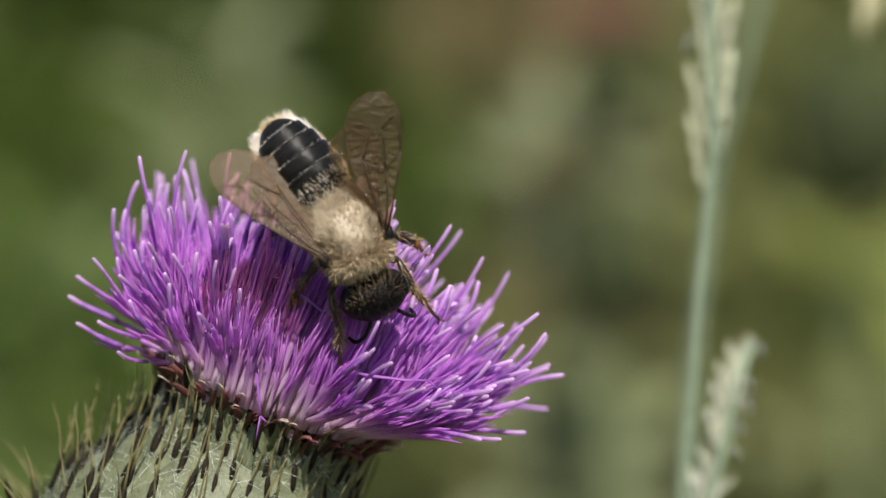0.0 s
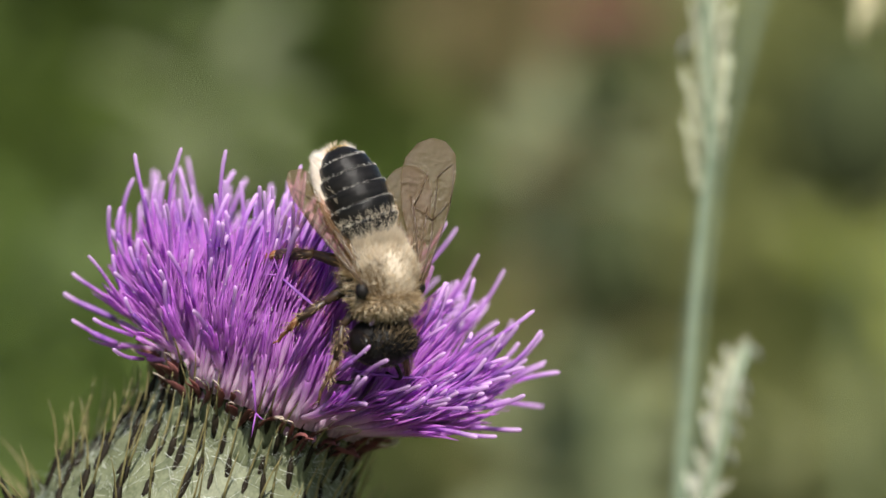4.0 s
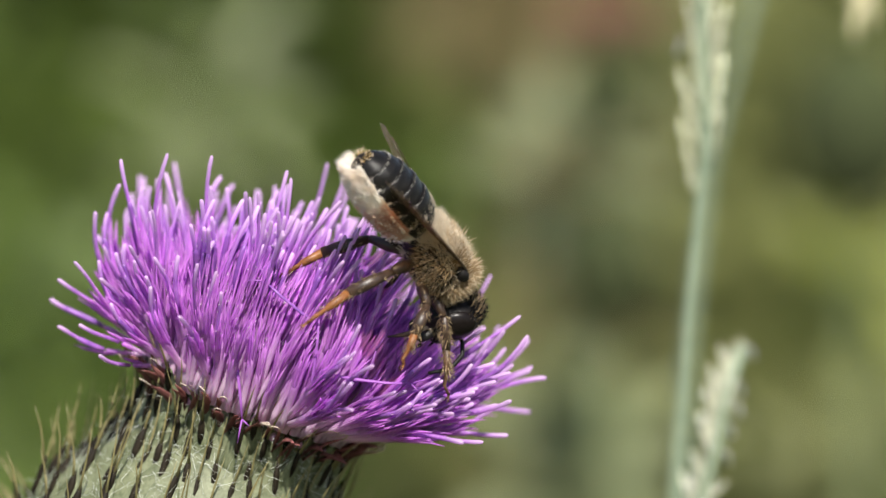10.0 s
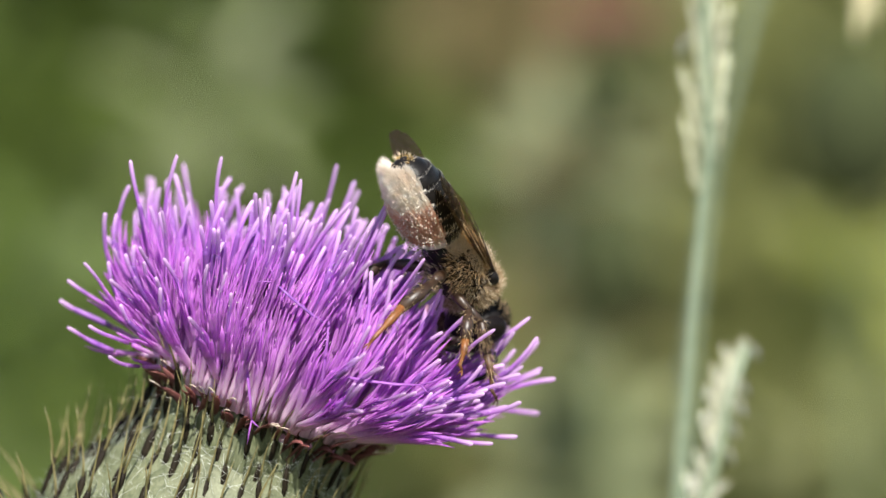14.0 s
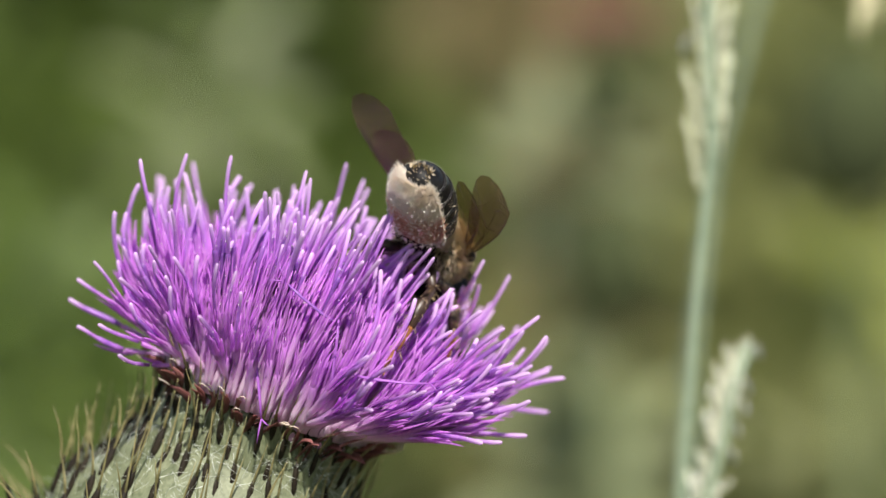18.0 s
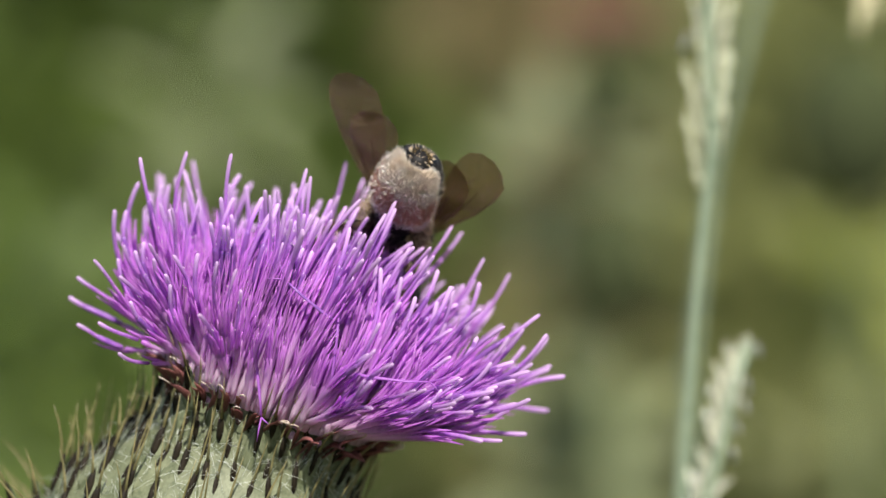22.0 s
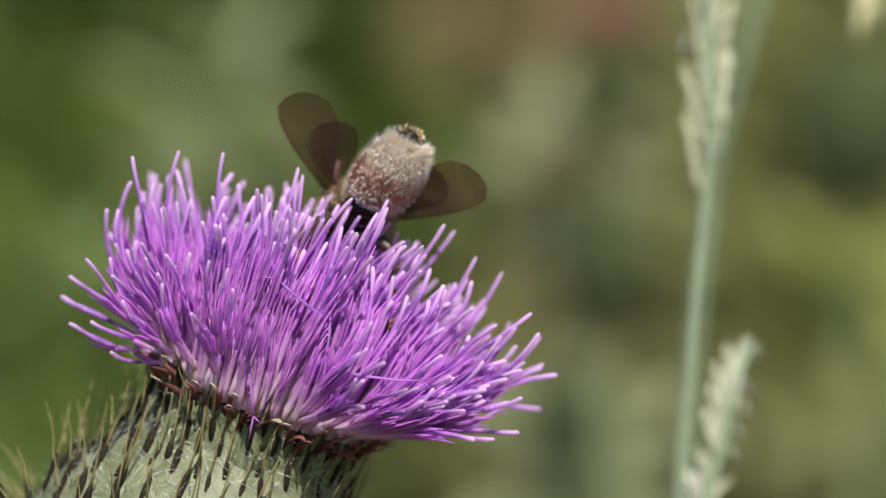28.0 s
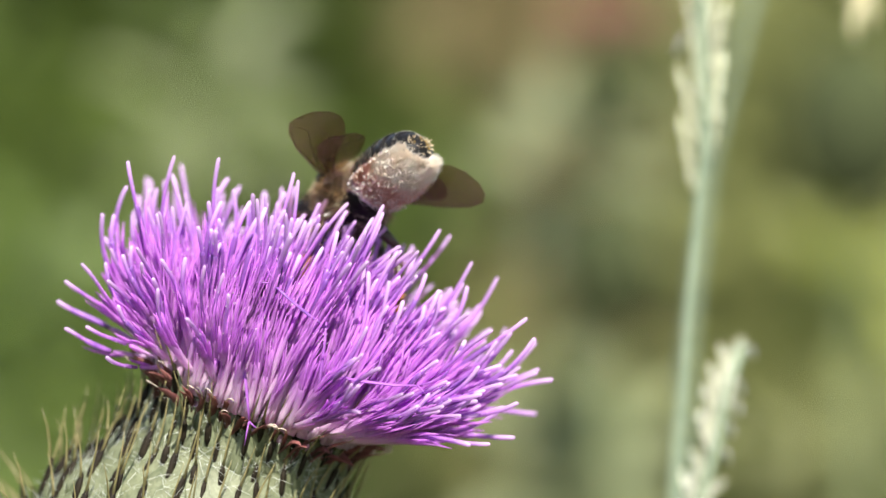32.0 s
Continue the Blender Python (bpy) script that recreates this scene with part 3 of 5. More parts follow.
def wing(parent, name, side, at, length, width, mats, seed, veins):
    rng = random.Random(seed)
    out = wing_shape(length, width)
    bm = bmesh.new()
    mid = [bm.verts.new((side * length * s, 0.0 - width * 0.22 * s, 0.10 * math.sin(s * 9))) for s in (0.1, 0.3, 0.5, 0.7, 0.86)]
    rim = [bm.verts.new((side * x, y, 0.06 * math.sin(x * 3 + y * 5))) for x, y in out]
    order = rim + []
    loops = [0, 1, 1, 2, 3, 4, 4, 4, 3, 3, 2, 2, 1, 0, 0]
    for k in range(len(order)):
        a, b = order[k], order[(k + 1) % len(order)]
        i, j = loops[k], loops[(k + 1) % len(order)]
        if i == j:
            bm.faces.new((a, b, mid[i]))
        else:
            bm.faces.new((a, b, mid[j], mid[i]))
    bmesh.ops.recalc_face_normals(bm, faces=bm.faces)
    bmesh.ops.subdivide_edges(bm, edges=bm.edges, cuts=1, use_grid_fill=True)
    for v in bm.verts:
        v.co.z += 0.07 * noise.noise(v.co * 1.4 + Vector((seed, 0, 0)))
    blade = part(name, bm, mats[0], parent, "clear smoky wing with brown veins", at)
    for a, b, bow in veins:
        bm = bmesh.new()
        A, B = Vector((side * a[0] * length, a[1] * width, 0.05)), Vector((side * b[0] * length, b[1] * width, 0.05))
        M = (A + B) / 2 + Vector((0, bow * width, 0.02))
        thick = 0.065 if a[0] < 0.05 else 0.034
        tube(bm, [A, A.lerp(M, 0.6), M.lerp(B, 0.4), B], [thick, thick * 0.9, thick * 0.75, thick * 0.5], 5)
        part("vein", bm, mats[1], blade)
    return blade


FORE_VEINS = [((0, 0.06), (0.60, 0.21), 0.03), ((0, 0.02), (0.45, -0.02), 0.06), ((0.02, -0.02), (0.50, -0.40), 0.03), ((0.60, 0.20), (0.86, 0.10), 0.03),
              ((0.45, -0.02), (0.60, 0.18), 0.0), ((0.45, -0.02), (0.74, -0.12), 0.02), ((0.50, -0.40), (0.76, -0.30), 0.02), ((0.45, -0.02), (0.50, -0.40), -0.02), ((0.74, -0.12), (0.86, 0.08), -0.02), ((0.30, 0.02), (0.30, -0.2), 0.0)]
HIND_VEINS = [((0, 0.04), (0.62, 0.14), 0.03), ((0.02, 0.0), (0.7, -0.2), 0.05), ((0.35, 0.06), (0.45, -0.12), 0.0)]


def antenna(parent, side, root, pts, label=""):
    bm = bmesh.new()
    tube(bm, [(side * x, y, z) for x, y, z in pts], [0.11] + [0.13] * (len(pts) - 2) + [0.10], 6)
    return part("antenna", bm, MATT_BLACK, parent, label, Matrix.Translation(mm(side * root[0], root[1], root[2])))


def leafcutter_bee():
    bee = tagged(new("leafcutter_bee"), "buff-furred leafcutter bee, black abdomen, cream pollen brush, clinging to a thistle", "bee")
    # thorax
    bm = bmesh.new()
    ball(bm, (0, 0, -0.05), (1.95, 2.15, 1.75), seg=20)
    ball(bm, (0, -1.6, -0.2), (1.4, 1.0, 1.2), seg=14)
    for s in (-1, 1):
        ball(bm, (s * 1.95, 0.75, 0.75), (0.42, 0.55, 0.38), seg=10)
    thorax = part("thorax", bm, MATT_BLACK, bee, "blackish thorax under dense buff fur")
    bm = bmesh.new()
    ball(bm, (0, -0.25, 0.26), (1.62, 1.9, 1.72), seg=20)
    ball(bm, (0, -1.65, 0.0), (1.2, 0.85, 1.1), seg=14)
    part("underfur", bm, FUR_PALE, thorax, "close buff underfur")
    coat = egg((0, 0, -0.05), (1.95, 2.15, 1.75), lambda u: 1.0 if u.z > 0.38 and not (abs(u.x) > 0.5 and u.y > -0.1) else (0.22 if u.z > 0.1 else 0.02))
    shoulder = egg((0, 0, -0.05), (1.95, 2.15, 1.75), lambda u: 1.0 if 0.42 < abs(u.x) < 0.95 and -0.25 < u.y < 0.75 and u.z > 0.05 else 0.0)
    back = egg((0, -1.6, -0.1), (1.4, 1.0, 1.25), lambda u: 1.0 if u.y < 0.2 and u.z > -0.3 else 0.0)
    collar = egg((0, 1.5, 0.1), (1.75, 0.8, 1.6), lambda u: 1.0 if u.y > -0.3 else 0.0)
    # The ruff's black hairs paint the shade on the lower sides of the thorax.
    ruff = egg((0, 0, -0.05), (1.95, 2.15, 1.75), lambda u: 1.0 if abs(u.x) > 0.6 and u.z < 0.3 else 0.0)
    pelt("thorax_fur", [(coat, 6400, 0.52, (0, -1.3, 0), 0.45, 1), (coat, 500, 0.80, (0, -0.5, 0), 0.5, 0), (shoulder, 1500, 0.5, (0, -0.5, 0), 0.4, 2), (back, 2600, 0.62, (0, -1.0, 0.6), 0.35, 1), (collar, 1900, 0.55, (0, 0.2, 0), 0.4, 2), (collar, 700, 0.6, (0, 0.2, 0), 0.4, 0), (ruff, 700, 0.7, (0, -0.3, -0.5), 0.4, 0), (ruff, 700, 0.6, (0, -0.3, -0.5), 0.4, 3), (ruff, 300, 0.9, (0, -0.3, -0.5), 0.4, 2)], [FUR, FUR_PALE, FUR_BROWN, SOOT], thorax, 11, width=0.024, label="dense buff and whitish fur, brown at the shoulders", clump=0.25)
    # head, bent down
    nod = Matrix.Translation(mm(0, 2.45, -0.35)) @ pose(0, 0, 0, -26, 0, 0)
    bm = bmesh.new()
    ball(bm, (0, 1.25, 0), (2.0, 1.45, 1.75), seg=20)
    ball(bm, (0, 2.15, -0.7), (1.2, 0.75, 0.9), seg=14)
    head = part("head", bm, MATT_BLACK, bee, "broad black head with tufted face", nod)
    for s in (-1, 1):
        bm = bmesh.new()
        ball(bm, (s * 1.5, 1.25, -0.05), (0.54, 0.85, 1.2), (0, s * 6, 0), seg=16)
        part("eye", bm, EYE, head)
        bm = bmesh.new()
        tube(bm, [(s * 1.1, 1.8, -1.4), (s * 0.9, 2.1, -2.0), (s * 0.25, 2.2, -2.35)], [0.36, 0.34, 0.12], 7, flat=0.6)
        part("mandible", bm, CHITIN, head)
        antenna(head, s, (0.45, 2.0, 0.1), [(0, 0, 0), (0.5, 0.7, 0.35), (1.0, 1.3, 0.2), (1.35, 1.7, -0.4), (1.5, 1.9, -1.2), (1.55, 1.9, -2.0)])
    bm = bmesh.new()
    tube(bm, [(0, 1.9, -1.6), (0, 2.2, -2.6), (0, 2.2, -3.8)], [0.24, 0.18, 0.05], 6)
    part("tongue", bm, LEG, head)
    face = egg((0, 1.35, -0.2), (1.3, 0.95, 1.4), lambda u: 1.0 if u.y > 0.1 and abs(u.x) < 0.85 else 0.0)
    crown = egg((0, 0.9, 0.2), (1.7, 1.0, 1.6), lambda u: 0.6 if u.z > 0.3 else 0.0)
    pelt("face_fur", [(face, 1300, 0.55, (0, 0.2, -0.3), 0.3, 0), (crown, 700, 0.5, (0, 0.1, 0.3), 0.35, 1), (crown, 260, 0.5, (0, -0.9, 0.2), 0.35, 2)], [FUR, SOOT, FUR_BROWN], head, 12, width=0.025, label="buff face fur and black crown hair")
    # abdomen: its joint behind the thorax is its origin
    joint = Matrix.Translation(mm(0, -2.0, -0.1))
    rows = [(y * 0.84, z, rx * 0.84, rz * 0.96) for y, z, rx, rz in ((0.0, 0, 0.6, 0.6), (-0.5, 0.05, 1.6, 1.3), (-1.4, 0.08, 2.1, 1.65), (-2.8, 0.05, 2.2, 1.8), (-4.2, 0, 2.15, 1.8), (-5.5, -0.05, 1.95, 1.65), (-6.6, -0.12, 1.6, 1.35), (-7.4, -0.2, 1.0, 0.9), (-7.85, -0.25, 0.25, 0.2))]
    bm = bmesh.new()
    loft(bm, [(y, z, rx * 0.95, rz * 0.95) for y, z, rx, rz in rows], 22)
    abdomen = part("abdomen", bm, MATT_BLACK, bee, "glossy black banded abdomen", joint)
    bm = bmesh.new()
    loft(bm, [(y, z, rx * 0.985, -rz * 0.985) for y, z, rx, rz in rows[1:-2]], 22, arc=80)
    part("sternum", bm, SCOPA, abdomen)
    def girth(y):
        for a, b in zip(rows, rows[1:]):
            if b[0] <= y <= a[0]:
                s = (y - a[0]) / (b[0] - a[0])
                return tuple(a[i] + (b[i] - a[i]) * s for i in range(4))
        return rows[-1]
    edges = [-0.3, -1.4, -2.5, -3.6, -4.65, -5.6, -6.5]
    for a, b in zip(edges, edges[1:]):
        bm = bmesh.new()
        belt = []
        for s, swell in ((0, 0.955), (0.12, 0.985), (0.5, 1.02), (0.85, 1.045), (0.97, 1.04), (1.0, 0.97)):
            y, z, rx, rz = girth(a + (b - a) * s)
            belt.append((y, z, rx * swell, rz * swell))
        loft(bm, belt, 24, arc=112)
        part("tergite", bm, CHITIN, abdomen)
        def fringe(r_, b=b):
            t = radians(r_.uniform(-105, 105))
            y, z, rx, rz = girth(b + r_.uniform(0.0, 0.16))
            return Vector((rx * 1.03 * math.sin(t), y, z + rz * 1.03 * math.cos(t))), Vector((math.sin(t) * 0.35, -1, math.cos(t) * 0.35))
        pelt("hair_band", [(fringe, 120, 0.13, (0, -0.3, 0), 0.1, 0)], [BAND if b > -5.7 else TIP_GOLD], abdomen, int(-b * 10), width=0.010, label="thin white fringe of hair" if b > -5.7 else "golden tail fringe")
    def brush(r_):
        t = radians(180 + max(-68, min(68, r_.gauss(0, 42))))
        y, z, rx, rz = girth(r_.uniform(-6.15, -0.7))
        return Vector((rx * 0.95 * math.sin(t), y, z + rz * 0.95 * math.cos(t))), Vector((math.sin(t), -0.1, math.cos(t)))
    tip = egg((0, -6.35, -0.15), (0.7, 0.4, 0.55), lambda u: 1.0 if u.y < 0.2 else 0.0)
    pelt("tail_tuft", [(tip, 50, 0.26, (0, -0.4, 0.1), 0.35, 0)], [FUR], abdomen, 16, width=0.022, label="pale tuft at the tail")
    def base_brush(r_):
        while True:
            p, nrm = brush(r_)
            if p.y > -3.3 + 0.5 * noise.noise(p * 1.3):
                return p, nrm
    def tail_brush(r_):
        while True:
            p, nrm = brush(r_)
            if p.y <= -3.0 + 0.5 * noise.noise(p * 1.3):
                return p, nrm
    pelt("pollen_brush", [(tail_brush, 9000, 0.66, (0, -1.5, 0), 0.3, 0), (base_brush, 6000, 0.7, (0, -1.5, 0), 0.3, 1)], [SCOPA, SCOPA_TAN], abdomen, 14, width=0.022, label="dense cream and tan brush dusted with pollen under the abdomen", clump=0.26)
    def flank(r_):
        t = radians(r_.choice((-1, 1)) * r_.uniform(70, 118))
        y, z, rx, rz = girth(r_.uniform(-5.3, -0.4))
        return Vector((rx * 1.0 * math.sin(t), y, z + rz * 1.0 * math.cos(t))), Vector((math.sin(t), -0.3, math.cos(t)))
    def front(r_):
        t = radians(r_.uniform(-100, 100))
        y, z, rx, rz = girth(-0.2 - 1.5 * r_.random() ** 1.5)
        return Vector((rx * 1.03 * math.sin(t), y, z + rz * 1.03 * math.cos(t))), Vector((math.sin(t), -0.5, math.cos(t)))
    pelt("abdomen_fur", [(flank, 130, 0.32, (0, -0.8, 0), 0.25, 0), (front, 800, 0.24, (0, -1.8, 0), 0.25, 0)], [FUR_PALE], abdomen, 15, width=0.011)
    rng = random.Random(17)
    bm = bmesh.new()
    for _ in range(800):
        p, nrm = brush(rng)
        bmesh.ops.create_icosphere(bm, subdivisions=1, radius=rng.uniform(0.025, 0.06), matrix=Matrix.Translation(p + nrm * rng.uniform(0.3, 0.55)))
    tagged(part("pollen_dust", bm, SCOPA, abdomen, "whitish pollen grains stuck in the brush"), kind="stuff")
    # the abdomen is short and stout
    for ob in (abdomen, *abdomen.children):
        ob.data.transform(Matrix.Diagonal((1.04, 0.93, 1.0, 1.0)))
    # wings
    wings = []
    for s in (1, -1):
        wings.append(wing(bee, "forewing", s, None, 8.6, 3.5, (WING, VEIN), 21 + s, FORE_VEINS))
        wings.append(wing(bee, "hindwing", s, None, 6.0, 3.1, (WING, VEIN), 31 + s, HIND_VEINS))
    # legs
    legs = []
    for s in (1, -1):
        mats, dark = (LEG, RUST, FUR_BROWN), (LEG, BROWN_FOOT, FUR_BROWN)
        legs.append(leg(bee, "foreleg", s, (0.9, 1.3, -1.2), (2.2, 2.4, -1.4), (2.4, 4.2, -2.2), (3.2, 6.4, -3.4), 0.33, dark, 41 + s, 260))
        legs.append(leg(bee, "midleg", s, (1.1, 0.1, -1.5), (2.8, 0.9, -1.9), (3.8, 1.6, -3.4), (4.4, 2.6, -4.8), 0.36, mats, 51 + s))
        legs.append(leg(bee, "hindleg", s, (1.1, -1.1, -1.5), (2.6, -2.0, -2.7), (3.2, -2.5, -5.5), (3.6, -2.4, -8.4), 0.40, mats, 61 + s))
    return bee, abdomen, head, wings, legs


def bumblebee():
    bee = tagged(new("bumblebee"), "furry black bumblebee with an orange-red tail, flying to the thistle", "bumblebee")
    bm = bmesh.new()
    ball(bm, (0, 0, 0), (2.5, 2.5, 2.35), seg=18)
    thorax = part("thorax", bm, MATT_BLACK, bee, "round thorax in velvety black fur")
    pelt("thorax_fur", [(egg((0, 0, 0), (2.5, 2.5, 2.35), lambda u: 1.0), 9000, 0.55, (0, -0.6, 0), 0.3, 0)], [SOOT], thorax, 71, width=0.022)
    nod = Matrix.Translation(mm(0, 1.8, -0.9)) @ pose(0, 0, 0, -80, 0, 0)
    bm = bmesh.new()
    ball(bm, (0, 1.2, 0), (1.7, 1.15, 1.55), seg=18)
    ball(bm, (0, 1.6, -1.2), (0.9, 0.6, 1.1), seg=12)
    head = part("head", bm, MATT_BLACK, bee, "black head with elbowed antennae", nod)
    for s in (-1, 1):
        bm = bmesh.new()
        ball(bm, (s * 1.4, 1.2, -0.1), (0.5, 0.65, 1.15), seg=14)
        part("eye", bm, EYE, head)
        antenna(head, s, (0.4, 2.0, 0.2), [(0, 0, 0), (0.5, 0.9, 0.6), (0.9, 1.7, 0.9), (1.2, 2.3, 0.5), (1.4, 2.9, 0.0), (1.5, 3.4, -0.6)])
    bm = bmesh.new()
    tube(bm, [(0, 1.7, -1.9), (0, 1.8, -3.0), (0, 1.6, -4.4)], [0.25, 0.2, 0.06], 6)
    part("tongue", bm, LEG, head)
    pelt("head_fur", [(egg((0, 1.2, 0), (1.6, 1.1, 1.5), lambda u: 1.0 if abs(u.x) < 0.8 else 0.1), 1200, 0.6, (0, 0, 0.2), 0.3, 0)], [SOOT], head, 72, width=0.025)
    rows = [(0.2, 0, 0.8, 0.8), (-0.4, 0, 2.0, 1.8), (-1.4, 0, 2.8, 2.4), (-2.8, -0.05, 3.05, 2.6), (-4.4, -0.1, 2.9, 2.45), (-5.8, -0.2, 2.3, 1.95), (-7.0, -0.35, 1.4, 1.2), (-7.8, -0.5, 0.3, 0.3)]
    bm = bmesh.new()
    loft(bm, rows, 24)
    abdomen = part("abdomen", bm, SHINY_BLACK, bee, "glossy black abdomen with an orange-red furry tail", Matrix.Translation(mm(0, -2.0, -0.3)) @ pose(0, 0, 0, 38, 0, 0))
    def girth(y):
        for a, b in zip(rows, rows[1:]):
            if b[0] <= y <= a[0]:
                s = (y - a[0]) / (b[0] - a[0])
                return tuple(a[i] + (b[i] - a[i]) * s for i in range(4))
        return rows[-1]
    def zone(lo, hi):
        def pick(r_):
            t = r_.uniform(0, math.tau)
            y, z, rx, rz = girth(r_.uniform(lo, hi))
            return Vector((rx * 0.99 * math.sin(t), y, z + rz * 0.99 * math.cos(t))), Vector((math.sin(t), -0.5, math.cos(t)))
        return pick
    pelt("abdomen_fur", [(zone(-4.1, 0), 350, 0.35, (0, -1.4, 0), 0.2, 0)], [SOOT], abdomen, 73, width=0.022)
    pelt("tail_fur", [(zone(-5.2, -4.2), 2600, 0.75, (0, -0.9, 0), 0.25, 0), (zone(-7.5, -5.9), 2400, 0.75, (0, -0.9, 0), 0.25, 0)], [FLAME], abdomen, 74, width=0.03, label="orange-red tail fur in two bands")
    wings = []
    for s in (1, -1):
        wings.append(wing(bee, "forewing", s, None, 11.0, 4.0, (WING_B, VEIN), 81 + s, FORE_VEINS))
        wings.append(wing(bee, "hindwing", s, None, 7.4, 3.2, (WING_B, VEIN), 91 + s, HIND_VEINS))
    legs = []
    for s in (1, -1):
        mats = (MATT_BLACK, LEG, SOOT)
        legs.append(leg(bee, "foreleg", s, (0.8, 1.5, -1.8), (1.7, 2.6, -2.8), (1.6, 3.0, -4.6), (1.3, 4.2, -6.2), 0.42, mats, 101 + s, 160))
        legs.append(leg(bee, "midleg", s, (1.2, 0.2, -2.0), (2.6, 0.6, -3.2), (2.8, 0.3, -5.2), (2.6, 0.9, -7.4), 0.46, mats, 111 + s, 160))
        legs.append(leg(bee, "hindleg", s, (1.2, -1.2, -1.9), (2.7, -2.4, -3.2), (3.0, -3.6, -5.6), (2.7, -3.4, -8.4), 0.60, mats, 121 + s, 200))
    return bee, abdomen, head, wings, legs


def small_fly():
    fly = tagged(new("small_fly"), "small brown fly crossing behind the thistle", "fly")
    bm = bmesh.new()
    ball(bm, (0, 0, 0), (0.8, 1.0, 0.8), seg=12)
    part("thorax", bm, LEG, fly)
    bm = bmesh.new()
    ball(bm, (0, -1.9, -0.1), (0.7, 1.3, 0.55), seg=12)
    part("abdomen", bm, LEG, fly)
    bm = bmesh.new()
    ball(bm, (0, 1.2, 0), (0.75, 0.45, 0.6), seg=12)
    part("head", bm, EYE, fly)
    for s in (1, -1):
        wing(fly, "wing", s, pose(s * 0.0006, 0, 0.0005, 0, -s * 25, -s * 25), 4.0, 1.6, (WING_B, VEIN), 131 + s, HIND_VEINS)
    return fly


FLY = small_fly()
BEE, BEE_ABDOMEN, BEE_HEAD, BEE_WINGS, BEE_LEGS = leafcutter_bee()
BUMBLE, BUMBLE_ABDOMEN, BUMBLE_HEAD, BUMBLE_WINGS, BUMBLE_LEGS = bumblebee()

# ---- grass stalks just behind the flower ----
def spikelet(rng, size, fat=1.0):
    bm = bmesh.new()
    for k in range(5):
        s = (-1) ** k
        z0 = k * 0.9 * size
        tube(bm, [(0, 0, z0), (s * 0.45 * size * fat, 0, z0 + 0.9 * size), (s * 0.62 * size * fat, 0, z0 + 1.9 * size), (s * 0.45 * size * fat, 0, z0 + 3.0 * size)], [0.15 * size, 0.42 * size * fat, 0.34 * size * fat, 0.05], 6, 0, flat=0.6)
    return bm


def grass_stalk(label, path, thick, spikelets, mat, tip_mat, seed, size=1.0, anthers=6):
    """path: points in millimetres from the foot up; spikelets: (share of the way up, side angle, lean)."""
    rng = random.Random(seed)
    root = tagged(new("grass_stalk"), label, "grass", "flowering grasses")
    foot = Vector(path[0])
    root.matrix_basis = Matrix.Translation(foot * MM)
    pts = [Vector(p) - foot for p in path]
    bm = bmesh.new()
    tube(bm, pts, [thick * (1 - 0.35 * i / (len(pts) - 1)) for i in range(len(pts))], 8)
    part("stem", bm, GRASS_STEM, root, "thin blue-green stem")
    for z, lean, turn, k in spikelets:
        i = max(j for j in range(len(pts) - 1) if min(pts[j].z, pts[j + 1].z) <= z <= max(pts[j].z, pts[j + 1].z))
        s = (z - pts[i].z) / (pts[i + 1].z - pts[i].z)
        at = pts[i].lerp(pts[i + 1], s)
        bm = spikelet(rng, size * k)
        m = Matrix.Translation(at * MM) @ Matrix.Rotation(radians(turn), 4, "Z") @ Matrix.Rotation(radians(lean), 4, "Y")
        part("spikelet", bm, tip_mat if k < 0.9 else mat, root, at=m)
        if anthers and rng.random() < 0.6:
            bm = bmesh.new()
            q = rng.uniform(1.0, 2.6) * size
            tube(bm, [(0.3, 0, q), (1.2 * size, rng.uniform(-0.4, 0.4), q + 0.2), (1.7 * size, 0.2, q - 0.9 * size)], [0.05, 0.05, 0.24 * size], 5)
            part("anther", bm, AWN, root, at=m)
    return root


def heads(z0, z1, step, seed, k=1.0, wide=16):
    rng = random.Random(seed)
    out, z, i = [], z0, 0
    while z < z1:
        out.append((z, wide + rng.uniform(-5, 6), (0 if i % 2 else 180) + rng.uniform(-35, 35), k * rng.uniform(0.85, 1.15)))
        z += step * rng.uniform(0.85, 1.15)
        i += 1
    return out


